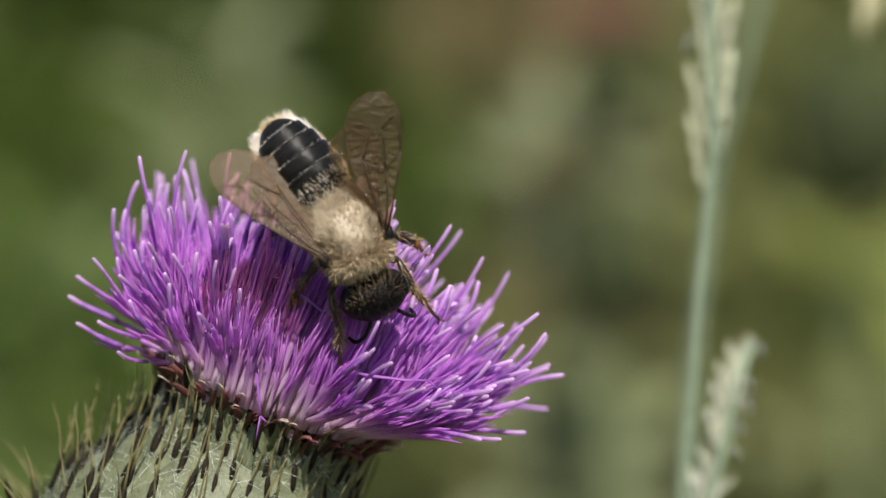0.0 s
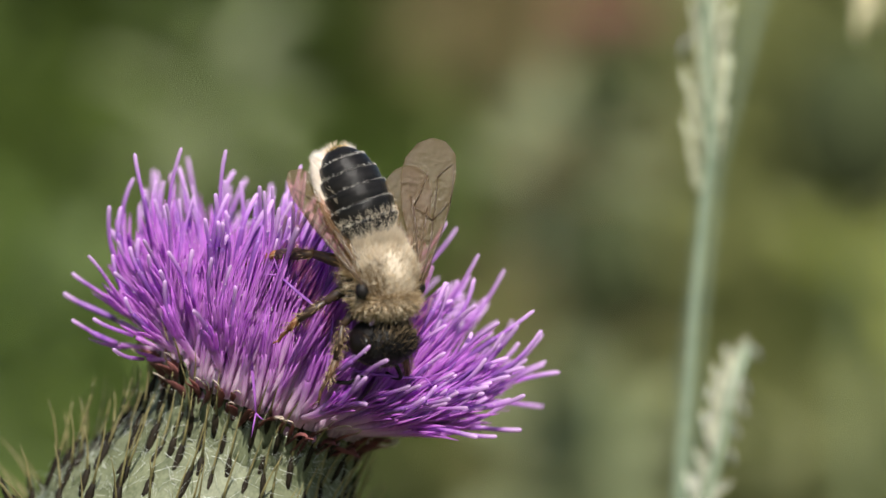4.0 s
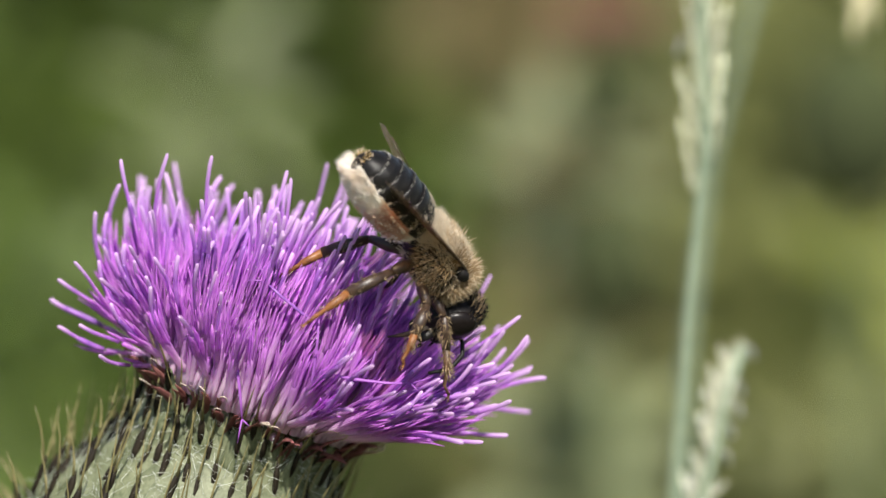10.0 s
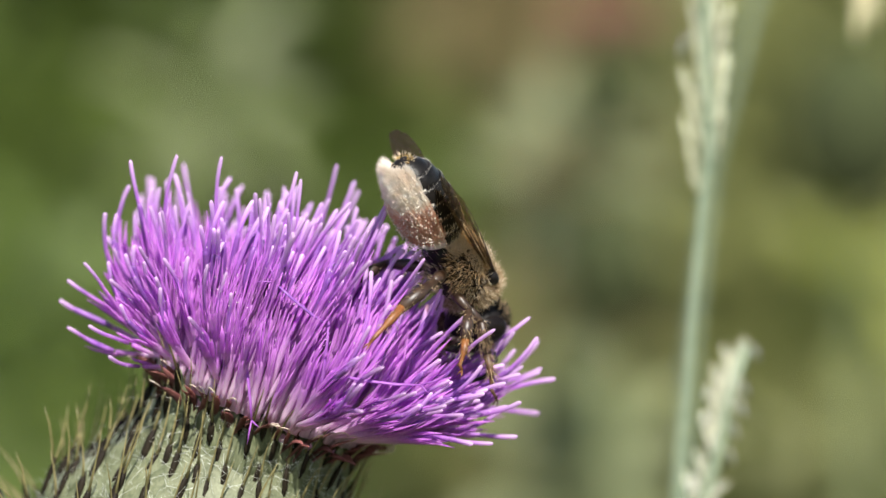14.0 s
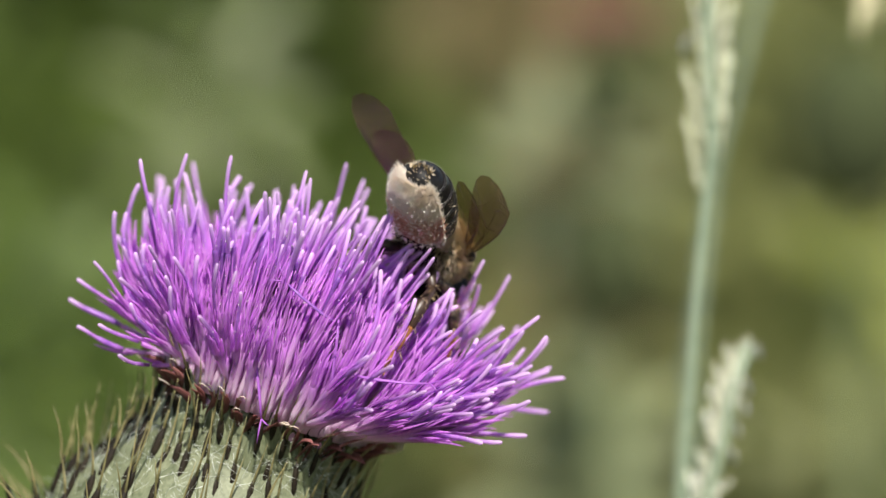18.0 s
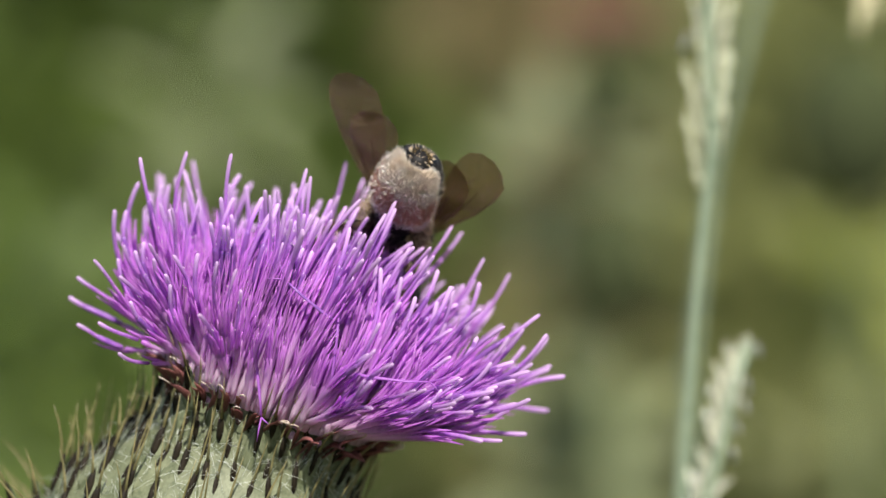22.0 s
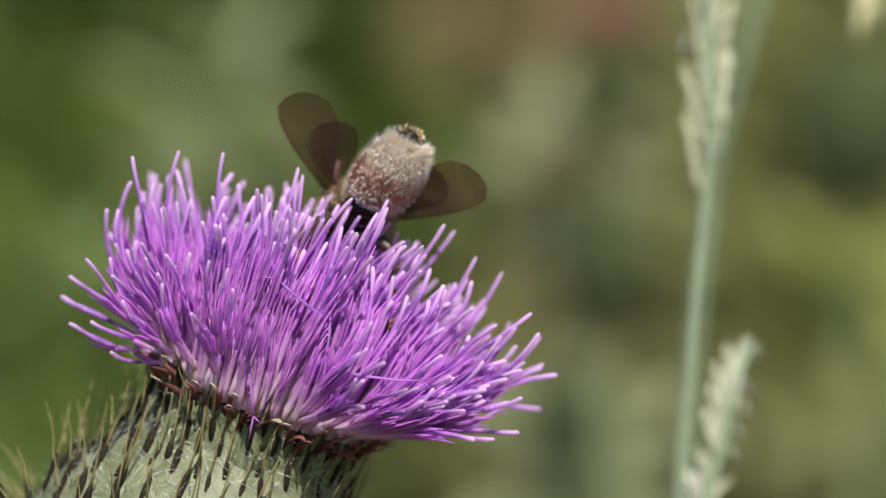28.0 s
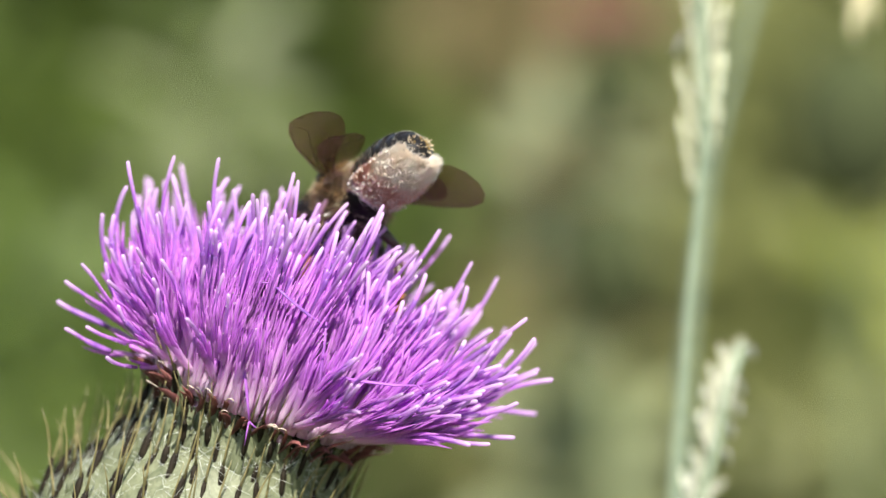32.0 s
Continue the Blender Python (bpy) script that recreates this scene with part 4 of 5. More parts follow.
GRASS = [
    grass_stalk("tall flowering grass with pale green spikelets", [(12.34, 37, 0), (12.73, 37, 370.04), (15.86, 37, 731.0), (16.91, 37, 745.25), (18.05, 36, 756.64), (17.76, 36, 765.2), (17.19, 36, 787.99)], 0.62, heads(753.6, 787, 1.5, 5, 0.82, 9), GLUME, GLUME, 5, 1.0),
    grass_stalk("short flowering grass with a pale upright spike", [(14.24, 35, 0), (14.71, 35, 417.65), (17.09, 33, 731.97), (18.7, 33, 737.66), (19.1, 33, 740.2), (20.3, 33, 743.6)], 0.5, [(735.6, 12, 0, 0.66), (736.4, 16, 165, 0.66), (737.2, 12, 20, 0.7), (738.0, 14, 190, 0.7), (738.8, 12, -15, 0.7), (739.6, 14, 175, 0.66), (740.4, 10, 10, 0.62), (741.2, 12, 190, 0.58), (742.0, 8, 0, 0.5), (731.0, 14, 0, 0.75), (732.2, 12, 170, 0.72), (733.2, 46, 0, 0.5), (734.2, 14, 200, 0.6)], GLUME_DRY, GLUME_PALE, 9, 0.7),
    grass_stalk("leaning blue-green grass stalk", [(14, 95, 0), (16.5, 95, 420), (20.0, 95, 740), (22.0, 95, 757), (26.0, 95, 772), (31, 95, 790)], 0.5, [], GLUME, GLUME, 13, 1.0, 0),
    grass_stalk("grass with a drooping yellow spikelet", [(60, 70, 0), (52, 70, 400), (44, 70, 760), (40, 70, 790), (36.5, 70, 795), (32.4, 70, 783), (31.9, 70, 772)], 0.5, [(772.5, 180, 0, 0.8), (775, 170, 90, 0.8)], GLUME_DRY, GLUME_DRY, 17, 1.35, 0),
]


# ---- blurred herbs behind ----
def leaf_verts(rng, at, aim, length, width, verts, faces):
    """One folded lance-shaped leaf with a keel."""
    d = Vector(aim).normalized()
    s = d.cross(Vector((rng.gauss(0, 0.5), -0.75 + rng.gauss(0, 0.4), 0.8))).normalized()
    u = s.cross(d)
    k = len(verts)
    at = Vector(at)
    for t, w, drop in ((0, 0.08, 0), (0.3, 0.9, 0.02), (0.6, 0.8, -0.05), (0.85, 0.4, -0.15), (1, 0.02, -0.25)):
        c = at + d * length * t + u * length * drop
        verts += [c - s * width * w + u * width * w * 0.35, c, c + s * width * w + u * width * w * 0.35]
    for i in range(4):
        a = k + i * 3
        faces += [(a, a + 1, a + 4, a + 3), (a + 1, a + 2, a + 5, a + 4)]


def herb(name, label, category, foot, height, crowns, stalk_mat, leaf_mat, seed):
    """A leafy herb. crowns: (x, y, z, spread, leaves, leaf length) clumps of leaves in millimetres; a stalk leads to each."""
    rng = random.Random(seed)
    root = tagged(new(name), label, category, "meadow herbs")
    root.matrix_basis = Matrix.Translation(Vector(foot) * MM)
    for x, y, z, spread, count, size in crowns:
        c = Vector((x, y, z)) - Vector(foot)
        bm = bmesh.new()
        side = Vector((rng.uniform(-20, 20), rng.uniform(0, 25), 0))
        tube(bm, [(0, 0, -10), c * 0.35 + side, c * 0.7 + side * 0.8, c + Vector((0, spread * 0.4, 0))], [1.8, 1.5, 1.1, 0.7], 7)
        part("stalk", bm, stalk_mat, root)
        verts, faces = [], []
        for _ in range(count):
            u = Vector((rng.gauss(0, 1), rng.gauss(0, 1), rng.gauss(0, 1))).normalized()
            p = c + u * spread * rng.random() ** 0.5 * 0.8
            aim = (u + Vector((0, 0, rng.uniform(-0.2, 0.7)))).normalized()
            leaf_verts(rng, p, aim, size * rng.uniform(0.6, 1.2), size * rng.uniform(0.16, 0.26), verts, faces)
        me = bpy.data.meshes.new("foliage")
        me.from_pydata([v * MM for v in verts], [], faces)
        me.shade_smooth()
        tagged(link("foliage", me, leaf_mat, root), kind="stuff")
    return root


def bud_head(name, label, foot, at, size, mat, tuft, seed):
    """A closed thistle bud on a stalk, with a tuft of faded florets where it has one."""
    rng = random.Random(seed)
    root = tagged(new(name), label, "thistle", "meadow herbs")
    root.matrix_basis = Matrix.Translation(Vector(foot) * MM)
    c = Vector(at) - Vector(foot)
    bm = bmesh.new()
    tube(bm, [(0, 0, -10), c * 0.5 + Vector((12, 10, 0)), c - Vector((0, 0, size * 0.7))], [1.6, 1.1, 0.8], 8)
    part("stalk", bm, STEM, root)
    bm = bmesh.new()
    ball(bm, c, (size * 0.8, size * 0.8, size), seg=16, lumps=0.1)
    cup = part("bud", bm, mat, root)
    if tuft:
        for i in range(60):
            bm = bmesh.new()
            a, q = i * 2.4, math.sqrt(i / 60)
            p = c + Vector((size * 0.45 * q * math.cos(a), size * 0.45 * q * math.sin(a), size * 0.8))
            o = Vector((q * 0.8 * math.cos(a), q * 0.8 * math.sin(a), 1)) * size * 0.9 * rng.uniform(0.8, 1.1)
            tube(bm, [p, p + o * 0.5, p + o], [0.75, 0.7, 0.25], 4)
            part("floret", bm, tuft, root)
    return root


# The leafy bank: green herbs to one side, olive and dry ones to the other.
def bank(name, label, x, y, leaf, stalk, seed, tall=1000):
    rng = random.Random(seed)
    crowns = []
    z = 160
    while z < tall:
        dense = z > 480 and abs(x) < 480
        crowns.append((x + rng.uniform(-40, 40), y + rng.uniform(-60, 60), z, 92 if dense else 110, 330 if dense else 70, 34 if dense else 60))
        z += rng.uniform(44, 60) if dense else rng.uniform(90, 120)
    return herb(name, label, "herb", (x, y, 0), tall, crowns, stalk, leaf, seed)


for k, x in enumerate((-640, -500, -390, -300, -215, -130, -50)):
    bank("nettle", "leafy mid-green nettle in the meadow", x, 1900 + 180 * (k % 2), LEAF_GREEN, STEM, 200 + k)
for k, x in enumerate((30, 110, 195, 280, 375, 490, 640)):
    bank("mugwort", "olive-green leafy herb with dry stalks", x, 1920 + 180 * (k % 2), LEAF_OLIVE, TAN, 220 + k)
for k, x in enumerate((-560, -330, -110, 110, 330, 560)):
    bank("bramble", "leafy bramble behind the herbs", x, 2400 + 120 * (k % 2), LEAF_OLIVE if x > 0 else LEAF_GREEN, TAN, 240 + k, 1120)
bud_head("spent_thistle", "spent thistle with faded crimson florets", (40, 560, 0), (31, 552, 781), 10, LEAF_DARK, FADED, 301)
bud_head("thistle_bud", "dark green closed thistle bud on a stalk", (20, 540, 0), (31, 550, 746), 13, LEAF_DARK, None, 302)
bud_head("thistle_bud", "dark green closed thistle bud on a stalk", (90, 560, 0), (78, 552, 773), 17, LEAF_DARK, None, 303)
# Clumps of sun-catching leaves, the brightness painted by the paler leaf colour.
herb("mullein", "broad-leaved herb, its leaves coloured pale as if catching the sun", "herb", (24, 600, 0), 780, [(22, 590, 764, 15, 26, 16), (26, 590, 703, 21, 50, 18)], STEM, LEAF_PALE, 310)
herb("sow_thistle", "yellow-green herb with lance-shaped leaves", "herb", (95, 620, 0), 760, [(82, 600, 744, 13, 26, 15)], STEM, LEAF_YELLOW, 311)
herb("mullein", "broad-leaved herb, its leaves coloured pale as if catching the sun", "herb", (-60, 660, 0), 790, [(-52, 660, 782, 17, 16, 18)], STEM, LEAF_PALE, 312)

herb("nettle", "sunlit leafy green nettle in the meadow", "herb", (-110, 660, 0), 760, [(-84, 630, 738, 20, 46, 18), (-78, 630, 716, 22, 50, 18), (-94, 630, 702, 22, 40, 18)], STEM, LEAF_GREEN, 313)
herb("dock", "dry rusty-brown dock with seeded stalks", "herb", (40, 1500, 0), 900, [(30, 1500, 850, 44, 170, 22), (52, 1500, 800, 34, 110, 20), (18, 1500, 905, 40, 130, 22), (60, 1500, 730, 26, 60, 18)], TAN, DOCK, 314)


def meadow_grass():
    rng = random.Random(77)
    verts, faces = [], []
    for _ in range(16000):
        far, way = 4200 * rng.random() ** 0.8, rng.uniform(0, math.tau)
        x, y = far * math.cos(way), 600 + far * math.sin(way)
        if -420 < y < 420 and abs(x) < 130:
            continue
        h = rng.uniform(120, 420)
        a = rng.uniform(0, math.tau)
        d = Vector((math.cos(a), math.sin(a), 0))
        s = Vector((-d.y, d.x, 0)) * rng.uniform(1.2, 2.6)
        p = Vector((x, y, -8))
        k = len(verts)
        for t, b, w in ((0, 0, 1), (0.4, 0.06, 0.9), (0.75, 0.2, 0.6), (1, 0.42, 0.03)):
            c = p + d * h * b + Vector((0, 0, h * t))
            verts += [(c - s * w) * MM, (c + s * w) * MM]
        for i in range(3):
            faces.append((k + 2 * i, k + 2 * i + 1, k + 2 * i + 3, k + 2 * i + 2))
    me = bpy.data.meshes.new("meadow_grass")
    me.from_pydata(verts, [], faces)
    me.shade_smooth()
    return tagged(link("meadow_grass", me, BLADE), "loose green meadow grass on the soil", "grass", kind="stuff")


meadow_grass()

# ---- what moves ----
def perch(x, y, z, ahead, back):
    """A pose in millimetres from the way ahead and the way out of the back."""
    f = Vector(ahead).normalized()
    d = Vector(back)
    d = (d - f * d.dot(f)).normalized()
    m = Matrix((f.cross(d), f, d)).transposed().to_4x4()
    m.translation = mm(x, y, z)
    return m


def sway(thing, rows, height):
    """A rooted plant that leans in the wind: seconds, and by how many millimetres its head shifts across and up."""
    home = thing.matrix_basis.copy()
    walk(thing, [(t, Matrix.Translation((0, 0, up * MM)) @ home @ pose(0, 0, 0, 0, math.degrees(across / height), 0)) for t, across, up in rows])


def beat(wings, rows, roots):
    """Wings: seconds, then sweep back and lift in degrees for the right and for the left pair, and how far the leading edge is raised."""
    for i, w in enumerate(wings):
        s, hind = (1, -1)[i // 2], i % 2
        x, y, z = roots[hind]
        keyed = []
        for t, sweep_r, lift_r, sweep_l, lift_l, pitch in rows:
            sweep, lift = (sweep_r, lift_r) if s > 0 else (sweep_l, lift_l)
            keyed.append((t, pose(s * x * MM, y * MM, z * MM, 0, 0, -s * (sweep + 9 * hind)) @ pose(0, 0, 0, 0, -s * lift, 0) @ pose(0, 0, 0, pitch, 0, 0)))
        walk(w, keyed)


def bend(limb, rows):
    """A part that turns on its joint: seconds and degrees about the bee's x, y and z."""
    home = limb.matrix_basis.copy()
    walk(limb, [(t, home @ pose(0, 0, 0, rx, ry, rz)) for t, rx, ry, rz in rows])


def motions():
    sway(THISTLE, [
        (0, 0.51, 0.13), (0.5, 0.43, 0.23), (1, 0.15, 0.18), (1.5, 0.26, 0.25), (2, 0.35, 0.33), (2.5, 0.41, 0.20),
        (3, 0.31, 0.18), (3.5, 0.00, 0.28), (4, 0.25, 0.28), (4.5, 0.45, 0.10), (5, 0.20, 0.15), (5.5, 0.46, 0.15),
        (6, 0.00, 0.20), (6.5, 0.00, 0.23), (7, -0.05, 0.18), (7.5, -0.10, 0.10), (8, 0.15, -0.10), (8.5, 0.61, -0.13),
        (9, 0.76, -0.08), (9.5, 0.05, 0.02), (10, -0.56, -0.10), (10.5, 0.13, -0.15), (11, 0.68, -0.15), (11.5, 0.26, -0.05),
        (12, -0.10, -0.10), (12.5, 0.05, -0.21), (13, 0.46, -0.15), (13.5, 0.31, -0.10), (14, 0.00, -0.15), (14.5, 0.10, -0.18),
        (15, 0.35, -0.05), (15.5, 0.40, -0.10), (16, 0.15, 0.00), (16.5, 0.00, -0.05), (17, 0.18, -0.05), (17.5, 0.53, -0.05),
        (18, 0.56, -0.05), (18.5, 0.05, -0.00), (19, 0.00, -0.00), (19.5, 0.31, -0.00), (20, 0.43, -0.00), (20.5, 0.05, 0.05),
        (21, -0.05, 0.05), (21.5, 0.38, 0.05), (22, 0.56, 0.05), (22.5, 0.26, 0.15), (23, 0.00, 0.15), (23.5, 0.15, 0.15),
        (24, 0.41, 0.10), (24.5, 0.46, 0.10), (25, 0.20, 0.10), (25.5, 0.10, 0.15), (26, 0.20, 0.12), (26.5, 0.45, 0.10),
        (27, 0.25, 0.08), (27.5, 0.05, 0.05), (28, 0.10, 0.10), (28.5, 0.15, 0.07), (29, 0.10, -0.00), (29.5, -0.05, -0.05),
        (30, 0.00, 0.02), (30.5, -0.02, -0.05), (31, 0.05, -0.15), (31.5, -0.13, -0.20), (32, -0.15, -0.20),
    ], 741)
    grass_rows = [
        (0, 0.23, 0.11), (0.5, 0.23, 0.11), (1, 0.23, 0.11), (1.5, 0.08, 0.06), (2, 0.08, 0.09), (2.5, 0.14, 0.09),
        (3, -0.03, 0.06), (3.5, -0.03, -0.09), (5.5, -0.06, -0.14), (6, 0.37, 0.11), (6.5, -0.26, -0.17), (7, -0.29, -0.12),
        (7.5, 0.06, -0.17), (8, 0.06, -0.14), (8.5, 0.14, -0.00), (9, -0.20, -0.23), (9.5, -0.32, -0.17), (10, -0.32, -0.14),
        (10.5, -0.26, -0.20), (11, -0.06, -0.11), (11.5, -0.20, -0.14), (12, -0.14, -0.11), (12.5, -0.20, -0.17), (13, -0.23, -0.23),
        (13.5, -0.23, -0.23), (14, -0.12, -0.11), (14.5, -0.06, -0.09), (16.5, -0.00, -0.03), (17, -0.03, -0.00), (17.5, 0.11, -0.00),
        (18, 0.06, -0.00), (18.5, 0.00, -0.00), (19, 0.00, -0.00), (19.5, 0.00, -0.00), (20, 0.03, -0.00), (20.5, -0.03, 0.03),
        (21, -0.03, 0.03), (21.5, 0.17, 0.06), (22, 0.06, 0.11), (22.5, 0.06, 0.11), (23, 0.11, 0.17), (23.5, 0.06, 0.09),
        (24, 0.11, 0.06), (24.5, 0.08, 0.11), (25, 0.08, -0.00), (25.5, 0.08, -0.00), (27.5, 0.03, 0.03), (28, 0.03, 0.03),
        (28.5, -0.03, 0.03), (29, -0.17, 0.03), (29.5, -0.20, -0.03), (30, -0.03, -0.00), (30.5, -0.26, -0.03), (31, -0.23, -0.03),
        (31.5, -0.23, -0.03), (32, -0.35, -0.03),
    ]
    for stalk in GRASS:
        sway(stalk, grass_rows, 740)
    walk(BEE, [
        (0, perch(-5.38, -6.00, 750.74, (0.43, -0.05, -0.90), (0.13, -0.98, 0.12))),
        (0.5, perch(-5.06, -6.00, 750.84, (0.35, -0.28, -0.90), (0.06, -0.95, 0.31))),
        (1, perch(-6.05, -6.00, 750.61, (0.29, -0.33, -0.90), (0.03, -0.94, 0.35))),
        (1.5, perch(-4.76, -6.00, 750.39, (0.45, -0.27, -0.85), (0.30, -0.85, 0.43))),
        (2, perch(-2.91, -6.00, 750.93, (0.56, 0.31, -0.77), (0.80, -0.44, 0.40))),
        (2.5, perch(-3.47, -6.00, 750.61, (0.37, -0.33, -0.87), (0.46, -0.74, 0.48))),
        (3, perch(-3.93, -6.00, 748.95, (0.19, -0.21, -0.96), (0.52, -0.81, 0.28))),
        (5.5, perch(-2.27, -6.00, 748.19, (0.19, -0.05, -0.98), (0.62, -0.77, 0.16))),
        (6, perch(-2.05, -6.00, 748.45, (0.25, -0.05, -0.97), (0.61, -0.77, 0.20))),
        (6.5, perch(-2.87, -6.00, 748.50, (0.11, -0.05, -0.99), (0.59, -0.80, 0.11))),
        (7, perch(-2.95, -6.00, 748.87, (0.34, -0.05, -0.94), (0.65, -0.70, 0.28))),
        (7.3, perch(-0.90, -6.00, 749.93, (0.53, -0.05, -0.84), (0.65, -0.61, 0.45))),
        (7.5, perch(-0.76, -5.00, 748.72, (0.28, -0.05, -0.96), (0.86, -0.42, 0.28))),
        (8, perch(-0.24, -5.00, 747.87, (0.18, 0.05, -0.98), (0.98, -0.05, 0.18))),
        (8.5, perch(-0.22, -5.00, 748.72, (0.34, 0.05, -0.94), (0.92, -0.23, 0.32))),
        (9, perch(-0.98, -5.00, 748.72, (0.15, -0.05, -0.99), (0.91, -0.39, 0.16))),
        (9.5, perch(-0.15, -4.00, 750.16, (0.59, 0.21, -0.78), (0.78, -0.39, 0.49))),
        (10, perch(-0.38, -4.00, 749.47, (0.44, 0.44, -0.78), (0.86, 0.04, 0.51))),
        (10.5, perch(0.92, -4.00, 748.71, (0.33, 0.32, -0.89), (0.93, 0.08, 0.37))),
        (11, perch(0.52, -3.00, 748.05, (0.37, 0.05, -0.93), (0.93, 0.07, 0.37))),
        (11.5, perch(-0.07, -3.00, 749.09, (0.42, 0.32, -0.85), (0.88, 0.07, 0.46))),
        (12, perch(-0.53, -2.00, 751.16, (0.56, 0.69, -0.46), (0.62, 0.03, 0.79))),
        (12.5, perch(0.00, -1.00, 750.24, (0.38, 0.74, -0.56), (0.68, 0.19, 0.71))),
        (13, perch(0.53, 0.00, 748.77, (0.42, 0.49, -0.77), (0.72, 0.34, 0.61))),
        (14, perch(0.93, 0.00, 748.85, (0.45, 0.48, -0.75), (0.71, 0.32, 0.63))),
        (14.5, perch(1.09, 0.00, 748.85, (0.39, 0.55, -0.74), (0.71, 0.33, 0.62))),
        (16.5, perch(0.40, 3.00, 750.71, (0.47, 0.79, -0.40), (0.67, -0.02, 0.74))),
        (17, perch(-0.06, 3.00, 750.69, (0.39, 0.84, -0.39), (0.74, -0.04, 0.67))),
        (18, perch(-0.55, 3.00, 750.31, (0.20, 0.90, -0.40), (0.61, 0.21, 0.76))),
        (19, perch(-0.70, 3.00, 750.31, (0.26, 0.86, -0.43), (0.65, 0.17, 0.74))),
        (19.5, perch(-1.02, 4.00, 750.94, (0.10, 0.90, -0.42), (0.61, 0.27, 0.74))),
        (20, perch(-3.04, 5.00, 753.82, (-0.30, 0.95, 0.08), (0.48, 0.08, 0.87))),
        (21, perch(-3.97, 6.00, 752.46, (-0.14, 0.98, -0.14), (0.47, 0.19, 0.86))),
        (22, perch(-2.85, 6.00, 751.51, (-0.11, 0.92, -0.37), (0.53, 0.37, 0.76))),
        (22.5, perch(-2.54, 6.00, 750.87, (0.04, 0.74, -0.67), (0.80, 0.38, 0.47))),
        (23, perch(-2.77, 6.00, 752.22, (-0.07, 0.91, -0.40), (0.61, 0.35, 0.71))),
        (23.5, perch(-3.73, 6.00, 752.14, (-0.22, 0.92, -0.33), (0.47, 0.39, 0.79))),
        (24, perch(-3.85, 6.00, 752.09, (-0.24, 0.85, -0.47), (0.41, 0.53, 0.74))),
        (25, perch(-4.45, 6.00, 753.63, (-0.58, 0.81, -0.05), (0.32, 0.28, 0.91))),
        (27.5, perch(-4.52, 6.00, 752.14, (-0.38, 0.86, -0.34), (0.30, 0.46, 0.84))),
        (28, perch(-5.15, 6.00, 752.09, (-0.37, 0.84, -0.40), (0.26, 0.51, 0.82))),
        (29, perch(-4.36, 6.00, 752.14, (-0.24, 0.91, -0.32), (0.33, 0.39, 0.86))),
        (30, perch(-5.35, 6.00, 752.09, (-0.40, 0.85, -0.35), (0.15, 0.43, 0.89))),
        (30.5, perch(-5.00, 6.00, 752.54, (-0.46, 0.84, -0.30), (0.18, 0.42, 0.89))),
        (31, perch(-5.71, 6.00, 753.24, (-0.56, 0.81, -0.19), (0.13, 0.31, 0.94))),
        (32, perch(-5.35, 6.00, 753.03, (-0.48, 0.85, -0.21), (0.20, 0.34, 0.92))),
    ])
    bend(BEE_ABDOMEN, [
        (0, 6, 0, 12),
        (1, 6, 0, 8),
        (2, 0, 0, 0),
        (3, 4, 0, 10),
        (6, 14, 0, 8),
        (7, 6, 0, 4),
        (8, 14, 0, 0),
        (9, 12, 0, 0),
        (10, 6, 0, 0),
        (12, 4, 0, 0),
        (13, -4, 0, 0),
        (14.5, -8, 0, 0),
        (16.5, -16, 0, 0),
        (19, -16, 0, 0),
        (20, 2, 0, 0),
        (21, -8, 0, 0),
        (22, -16, 0, 0),
        (23, -16, 0, 0),
        (24, -20, 0, 0),
        (25, -18, 0, 0),
        (28, -22, 0, 0),
        (30, -22, 0, 0),
        (31, -16, 0, 0),
        (32, -18, 0, 0),
    ])
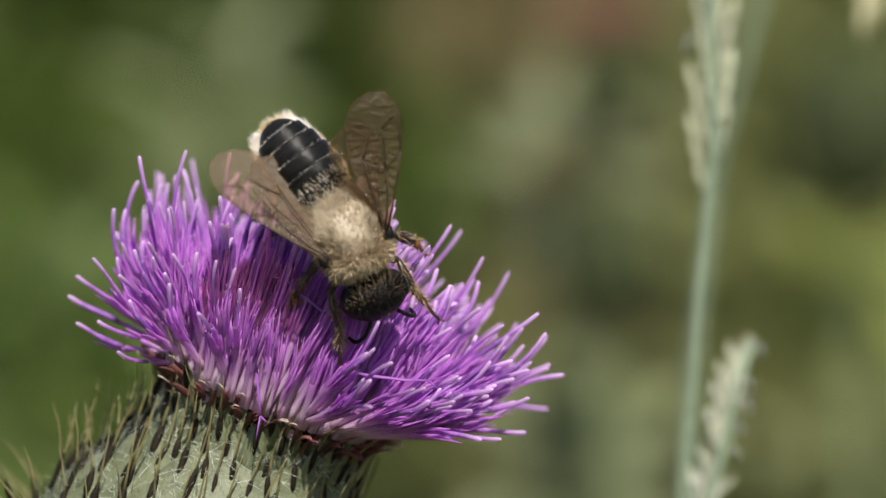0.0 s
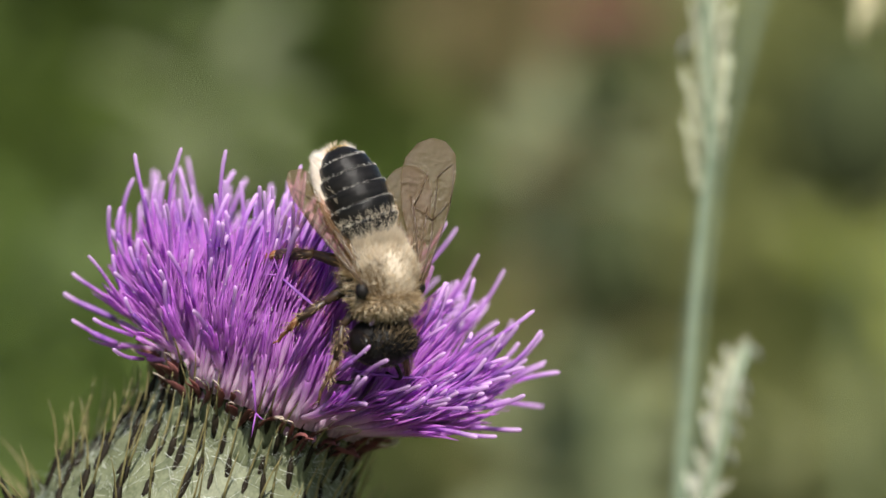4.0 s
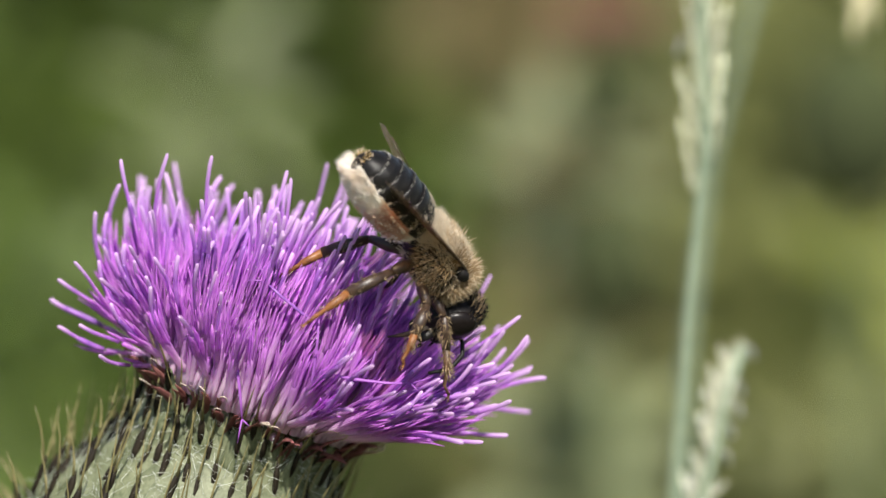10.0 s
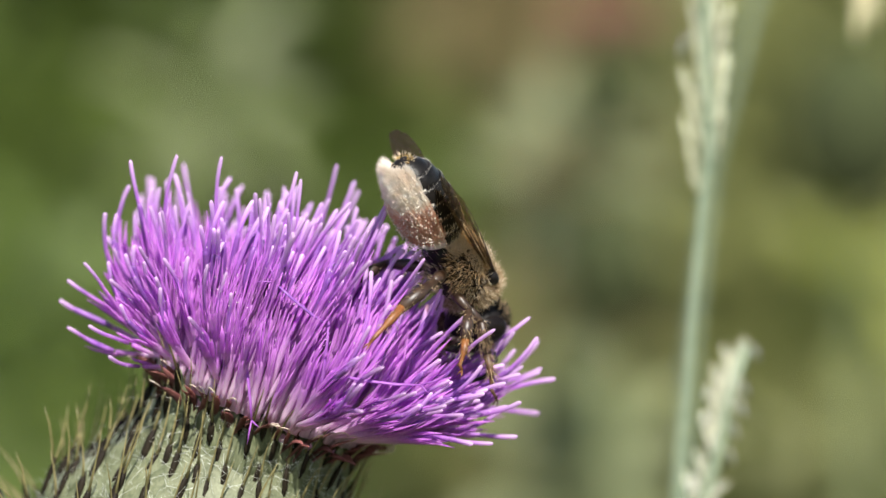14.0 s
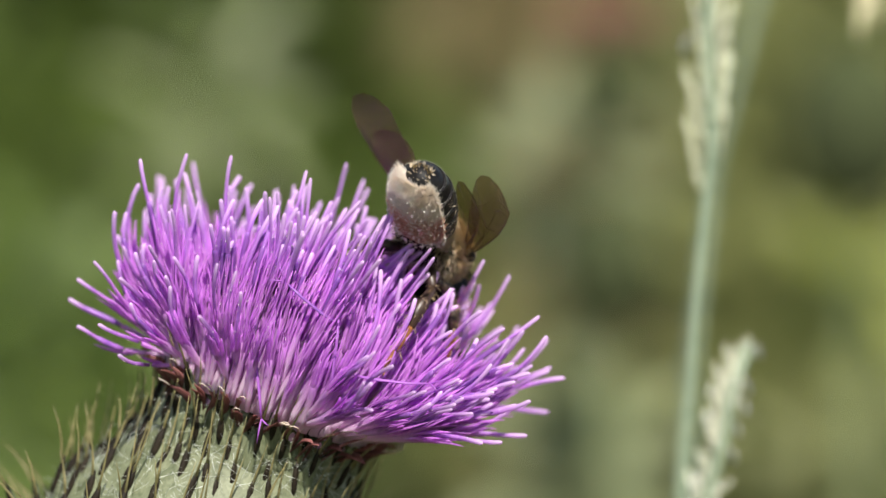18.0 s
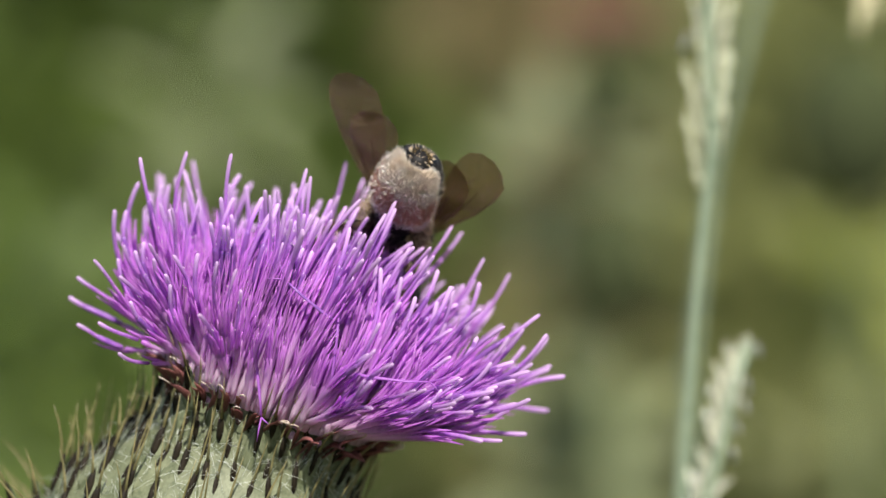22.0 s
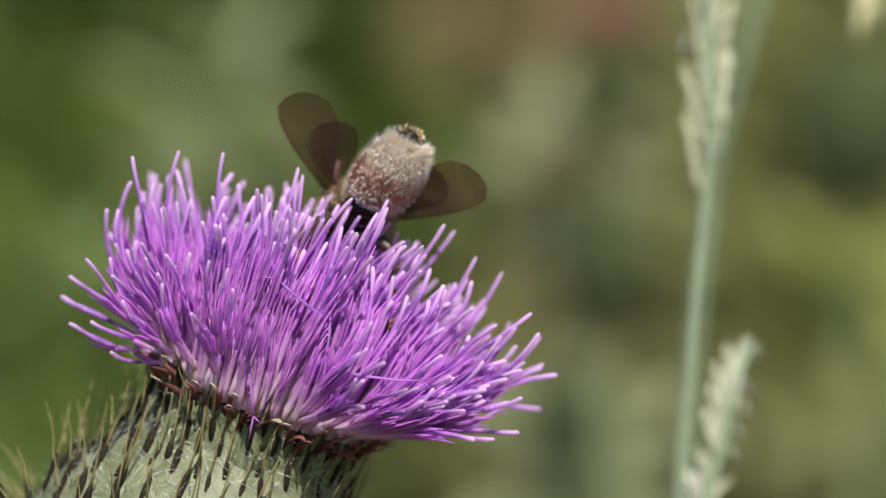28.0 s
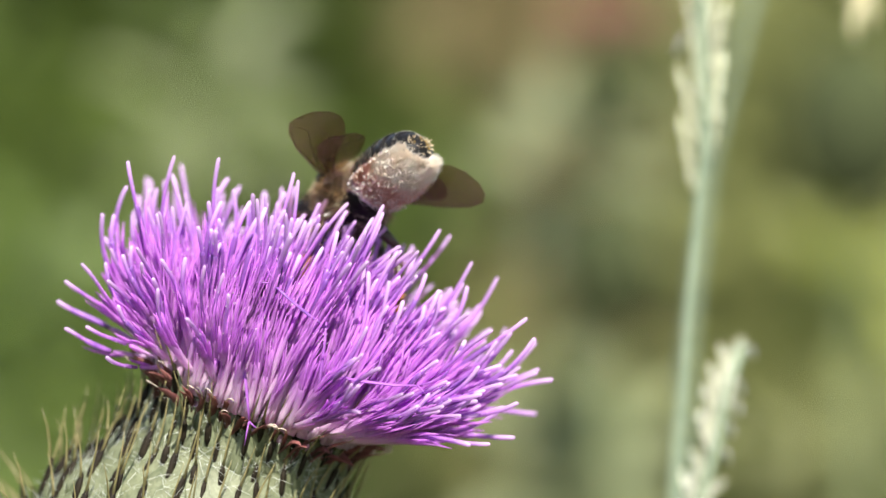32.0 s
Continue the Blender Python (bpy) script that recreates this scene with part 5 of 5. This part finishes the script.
    beat(BEE_WINGS, [
        (0, 60, 2, 65, 32, 12),
        (0.5, 58, 15, 48, 55, 12),
        (1, 48, 12, 42, 45, 12),
        (1.5, 52, 5, 60, 0, 12),
        (2, 80, -22, 48, -12, 12),
        (2.5, 72, -25, 65, -8, 12),
        (3, 70, -30, 68, 8, 12),
        (5.5, 82, -12, 65, -5, 12),
        (6, 75, -10, 58, -8, 12),
        (6.5, 80, -30, 65, -8, 12),
        (7, 90, -28, 62, -2, 12),
        (7.3, 84, -13, 90, -2, 12),
        (7.5, 84, -14, 86, 1, 12),
        (8, 87, -17, 98, -2, 12),
        (8.5, 50, 25, 55, -2, 12),
        (9, 50, -8, 78, 2, 12),
        (9.5, 67, -8, 80, -5, 12),
        (10, 67, -8, 78, 2, 12),
        (10.5, 52, 2, 77, 3, 12),
        (11, 62, 5, 78, 4, 12),
        (11.5, 73, -1, 72, 12, 8),
        (12, 73, -0, 50, 0, 5),
        (12.5, 73, -2, 42, 5, 1),
        (13, 70, -5, 60, 20, -3),
        (14, 65, -5, 60, 12, -10),
        (14.5, 75, -5, 48, 28, -14),
        (16.5, 68, 18, 58, 18, -25),
        (17, 72, 12, 45, 12, -25),
        (18, 65, 12, 35, 18, -25),
        (19, 70, 15, 55, 18, -25),
        (19.5, 68, 10, 52, 12, -25),
        (20, 68, 5, 50, 5, -25),
        (21, 70, 18, 48, 20, -25),
        (22, 68, 15, 42, 20, -25),
        (22.5, 62, 10, 42, 15, -25),
        (23, 62, 5, 62, 5, -25),
        (23.5, 68, 8, 55, 10, -25),
        (24, 62, 8, 60, 8, -25),
        (25, 65, 2, 48, 5, -25),
        (27.5, 65, -2, 45, 2, -25),
        (28, 62, 0, 45, 5, -25),
        (29, 65, 0, 48, 5, -25),
        (30, 68, 5, 45, 10, -25),
        (30.5, 65, -5, 48, -2, -25),
        (31, 60, -5, 48, -2, -25),
        (32, 65, -5, 48, 0, -25),
    ], ((1.75, 0.65, 1.0), (1.7, -0.2, 0.8)))
    walk(BUMBLE, [
        (0, perch(52.54, 300.00, 848.40, (-0.95, -0.32, 0.00), (0.03, -0.09, 1.00))),
        (6.6, perch(30.94, 200.00, 806.43, (-0.95, -0.32, 0.00), (0.03, -0.09, 1.00))),
        (6.9, perch(14.70, 150.00, 774.56, (-0.31, -0.95, -0.10), (0.08, -0.13, 0.99))),
        (7, perch(12.95, 130.00, 768.52, (-0.31, -0.95, -0.10), (0.08, -0.13, 0.99))),
        (7.1, perch(0.29, 110.00, 765.95, (-0.35, -0.93, -0.10), (0.09, -0.14, 0.99))),
        (7.2, perch(-11.32, 85.00, 762.97, (-0.40, -0.91, -0.10), (0.10, -0.15, 0.98))),
        (7.3, perch(-18.09, 60.00, 759.93, (-0.35, -0.93, -0.10), (0.09, -0.14, 0.99))),
        (7.4, perch(-22.69, 40.00, 756.01, (-0.05, -0.99, -0.10), (0.01, -0.10, 0.99))),
        (7.5, perch(-23.77, 10.00, 755.21, (0.80, -0.59, -0.11), (-0.09, -0.30, 0.95))),
        (7.6, perch(-25.48, 3.00, 750.03, (0.88, -0.42, -0.21), (0.04, -0.38, 0.92))),
        (7.7, perch(-26.50, 0.00, 745.06, (0.92, -0.37, -0.11), (-0.03, -0.35, 0.94))),
        (7.8, perch(-24.67, 0.00, 740.75, (0.93, -0.36, 0.10), (-0.22, -0.29, 0.93))),
        (7.9, perch(-24.47, -2.00, 740.00, (0.97, -0.20, 0.10), (-0.17, -0.33, 0.93))),
        (8, perch(-24.05, -3.00, 741.52, (0.97, -0.10, 0.20), (-0.23, -0.35, 0.91))),
        (8.1, perch(-22.57, -3.00, 744.79, (0.97, 0.00, 0.25), (-0.24, -0.37, 0.90))),
        (8.2, perch(-21.59, -3.00, 747.41, (0.98, 0.00, 0.21), (-0.19, -0.37, 0.91))),
        (8.3, perch(-20.77, -3.00, 750.36, (0.98, 0.00, 0.21), (-0.19, -0.37, 0.91))),
        (8.4, perch(-19.42, -2.00, 751.74, (0.98, -0.10, 0.16), (-0.18, -0.35, 0.92))),
        (8.5, perch(-18.67, -1.00, 752.17, (0.97, -0.21, 0.13), (-0.19, -0.33, 0.93))),
        (8.6, perch(-19.66, -1.00, 750.59, (0.83, -0.21, 0.52), (-0.56, -0.38, 0.74))),
        (8.8, perch(-19.16, -1.00, 751.15, (0.88, -0.21, 0.42), (-0.47, -0.38, 0.80))),
        (9, perch(-18.83, -1.00, 752.34, (0.91, -0.21, 0.37), (-0.42, -0.38, 0.83))),
        (9.2, perch(-19.06, -1.00, 752.08, (0.88, -0.21, 0.42), (-0.47, -0.38, 0.80))),
        (9.3, perch(-19.49, -1.00, 755.31, (0.96, -0.21, 0.21), (-0.27, -0.38, 0.88))),
        (9.4, perch(-19.42, -1.00, 759.12, (0.98, -0.20, 0.02), (-0.10, -0.38, 0.92))),
        (9.5, perch(-19.86, 0.00, 761.31, (0.99, -0.15, 0.05), (-0.11, -0.39, 0.91))),
        (9.6, perch(-19.59, 5.00, 764.92, (0.90, 0.20, 0.40), (-0.30, -0.40, 0.87))),
        (9.8, perch(-18.78, 20.00, 780.14, (0.87, 0.29, 0.39), (-0.26, -0.39, 0.88))),
        (32, perch(8.51, 300.00, 1039.17, (0.87, 0.29, 0.39), (-0.26, -0.39, 0.88))),
    ])
    walk(FLY, [
        (0, perch(-69.39, 60.00, 755.81, (1.00, 0.00, 0.10), (-0.10, -0.10, 0.99))),
        (6.4, perch(-42.49, 45.00, 757.09, (1.00, 0.00, 0.10), (-0.10, -0.10, 0.99))),
        (6.6, perch(-25.19, 40.00, 757.74, (1.00, 0.00, 0.10), (-0.10, -0.10, 0.99))),
        (6.7, perch(-18.45, 40.00, 758.32, (0.98, 0.00, 0.21), (-0.20, -0.10, 0.97))),
        (6.8, perch(-12.94, 40.00, 759.44, (0.98, 0.00, 0.21), (-0.20, -0.20, 0.96))),
        (6.9, perch(-8.78, 40.00, 759.67, (0.95, 0.00, 0.32), (-0.31, -0.20, 0.93))),
        (7, perch(-6.93, 40.00, 760.05, (0.54, 0.65, 0.54), (-0.37, -0.39, 0.84))),
        (7.1, perch(-8.07, 45.00, 761.41, (-0.42, 0.74, 0.53), (0.29, -0.44, 0.85))),
        (7.2, perch(-10.70, 55.00, 765.44, (-0.61, 0.51, 0.61), (0.50, -0.36, 0.79))),
        (7.3, perch(-14.64, 70.00, 772.17, (-0.61, 0.51, 0.61), (0.50, -0.36, 0.79))),
        (7.5, perch(-22.54, 100.00, 793.82, (-0.61, 0.51, 0.61), (0.50, -0.36, 0.79))),
        (32, perch(-123.56, 300.00, 1039.17, (-0.61, 0.51, 0.61), (0.50, -0.36, 0.79))),
    ])
    flap = [(0.0, 40, 20, 40, 20, 12), (6.6, 40, 20, 40, 20, 12)]
    for k in range(17):
        flap.append((6.7 + 0.1 * k, 10, 40 if k % 2 else -15, 10, 40 if k % 2 else -15, 12))
    flap += [(8.5, 66, 10, 66, 10, 12), (8.7, 84, -26, 84, -26, 12), (9.1, 84, -28, 84, -28, 12), (9.2, 30, 40, 30, 40, 12), (9.3, 10, -15, 10, -15, 12), (9.4, 10, 40, 10, 40, 12), (9.5, 10, -15, 10, -15, 12), (9.6, 10, 40, 10, 40, 12), (9.7, 20, 0, 20, 0, 12), (32.0, 40, 20, 40, 20, 12)]
    beat(BUMBLE_WINGS, flap, ((1.9, 0.8, 1.5), (1.9, -0.2, 1.3)))


motions()
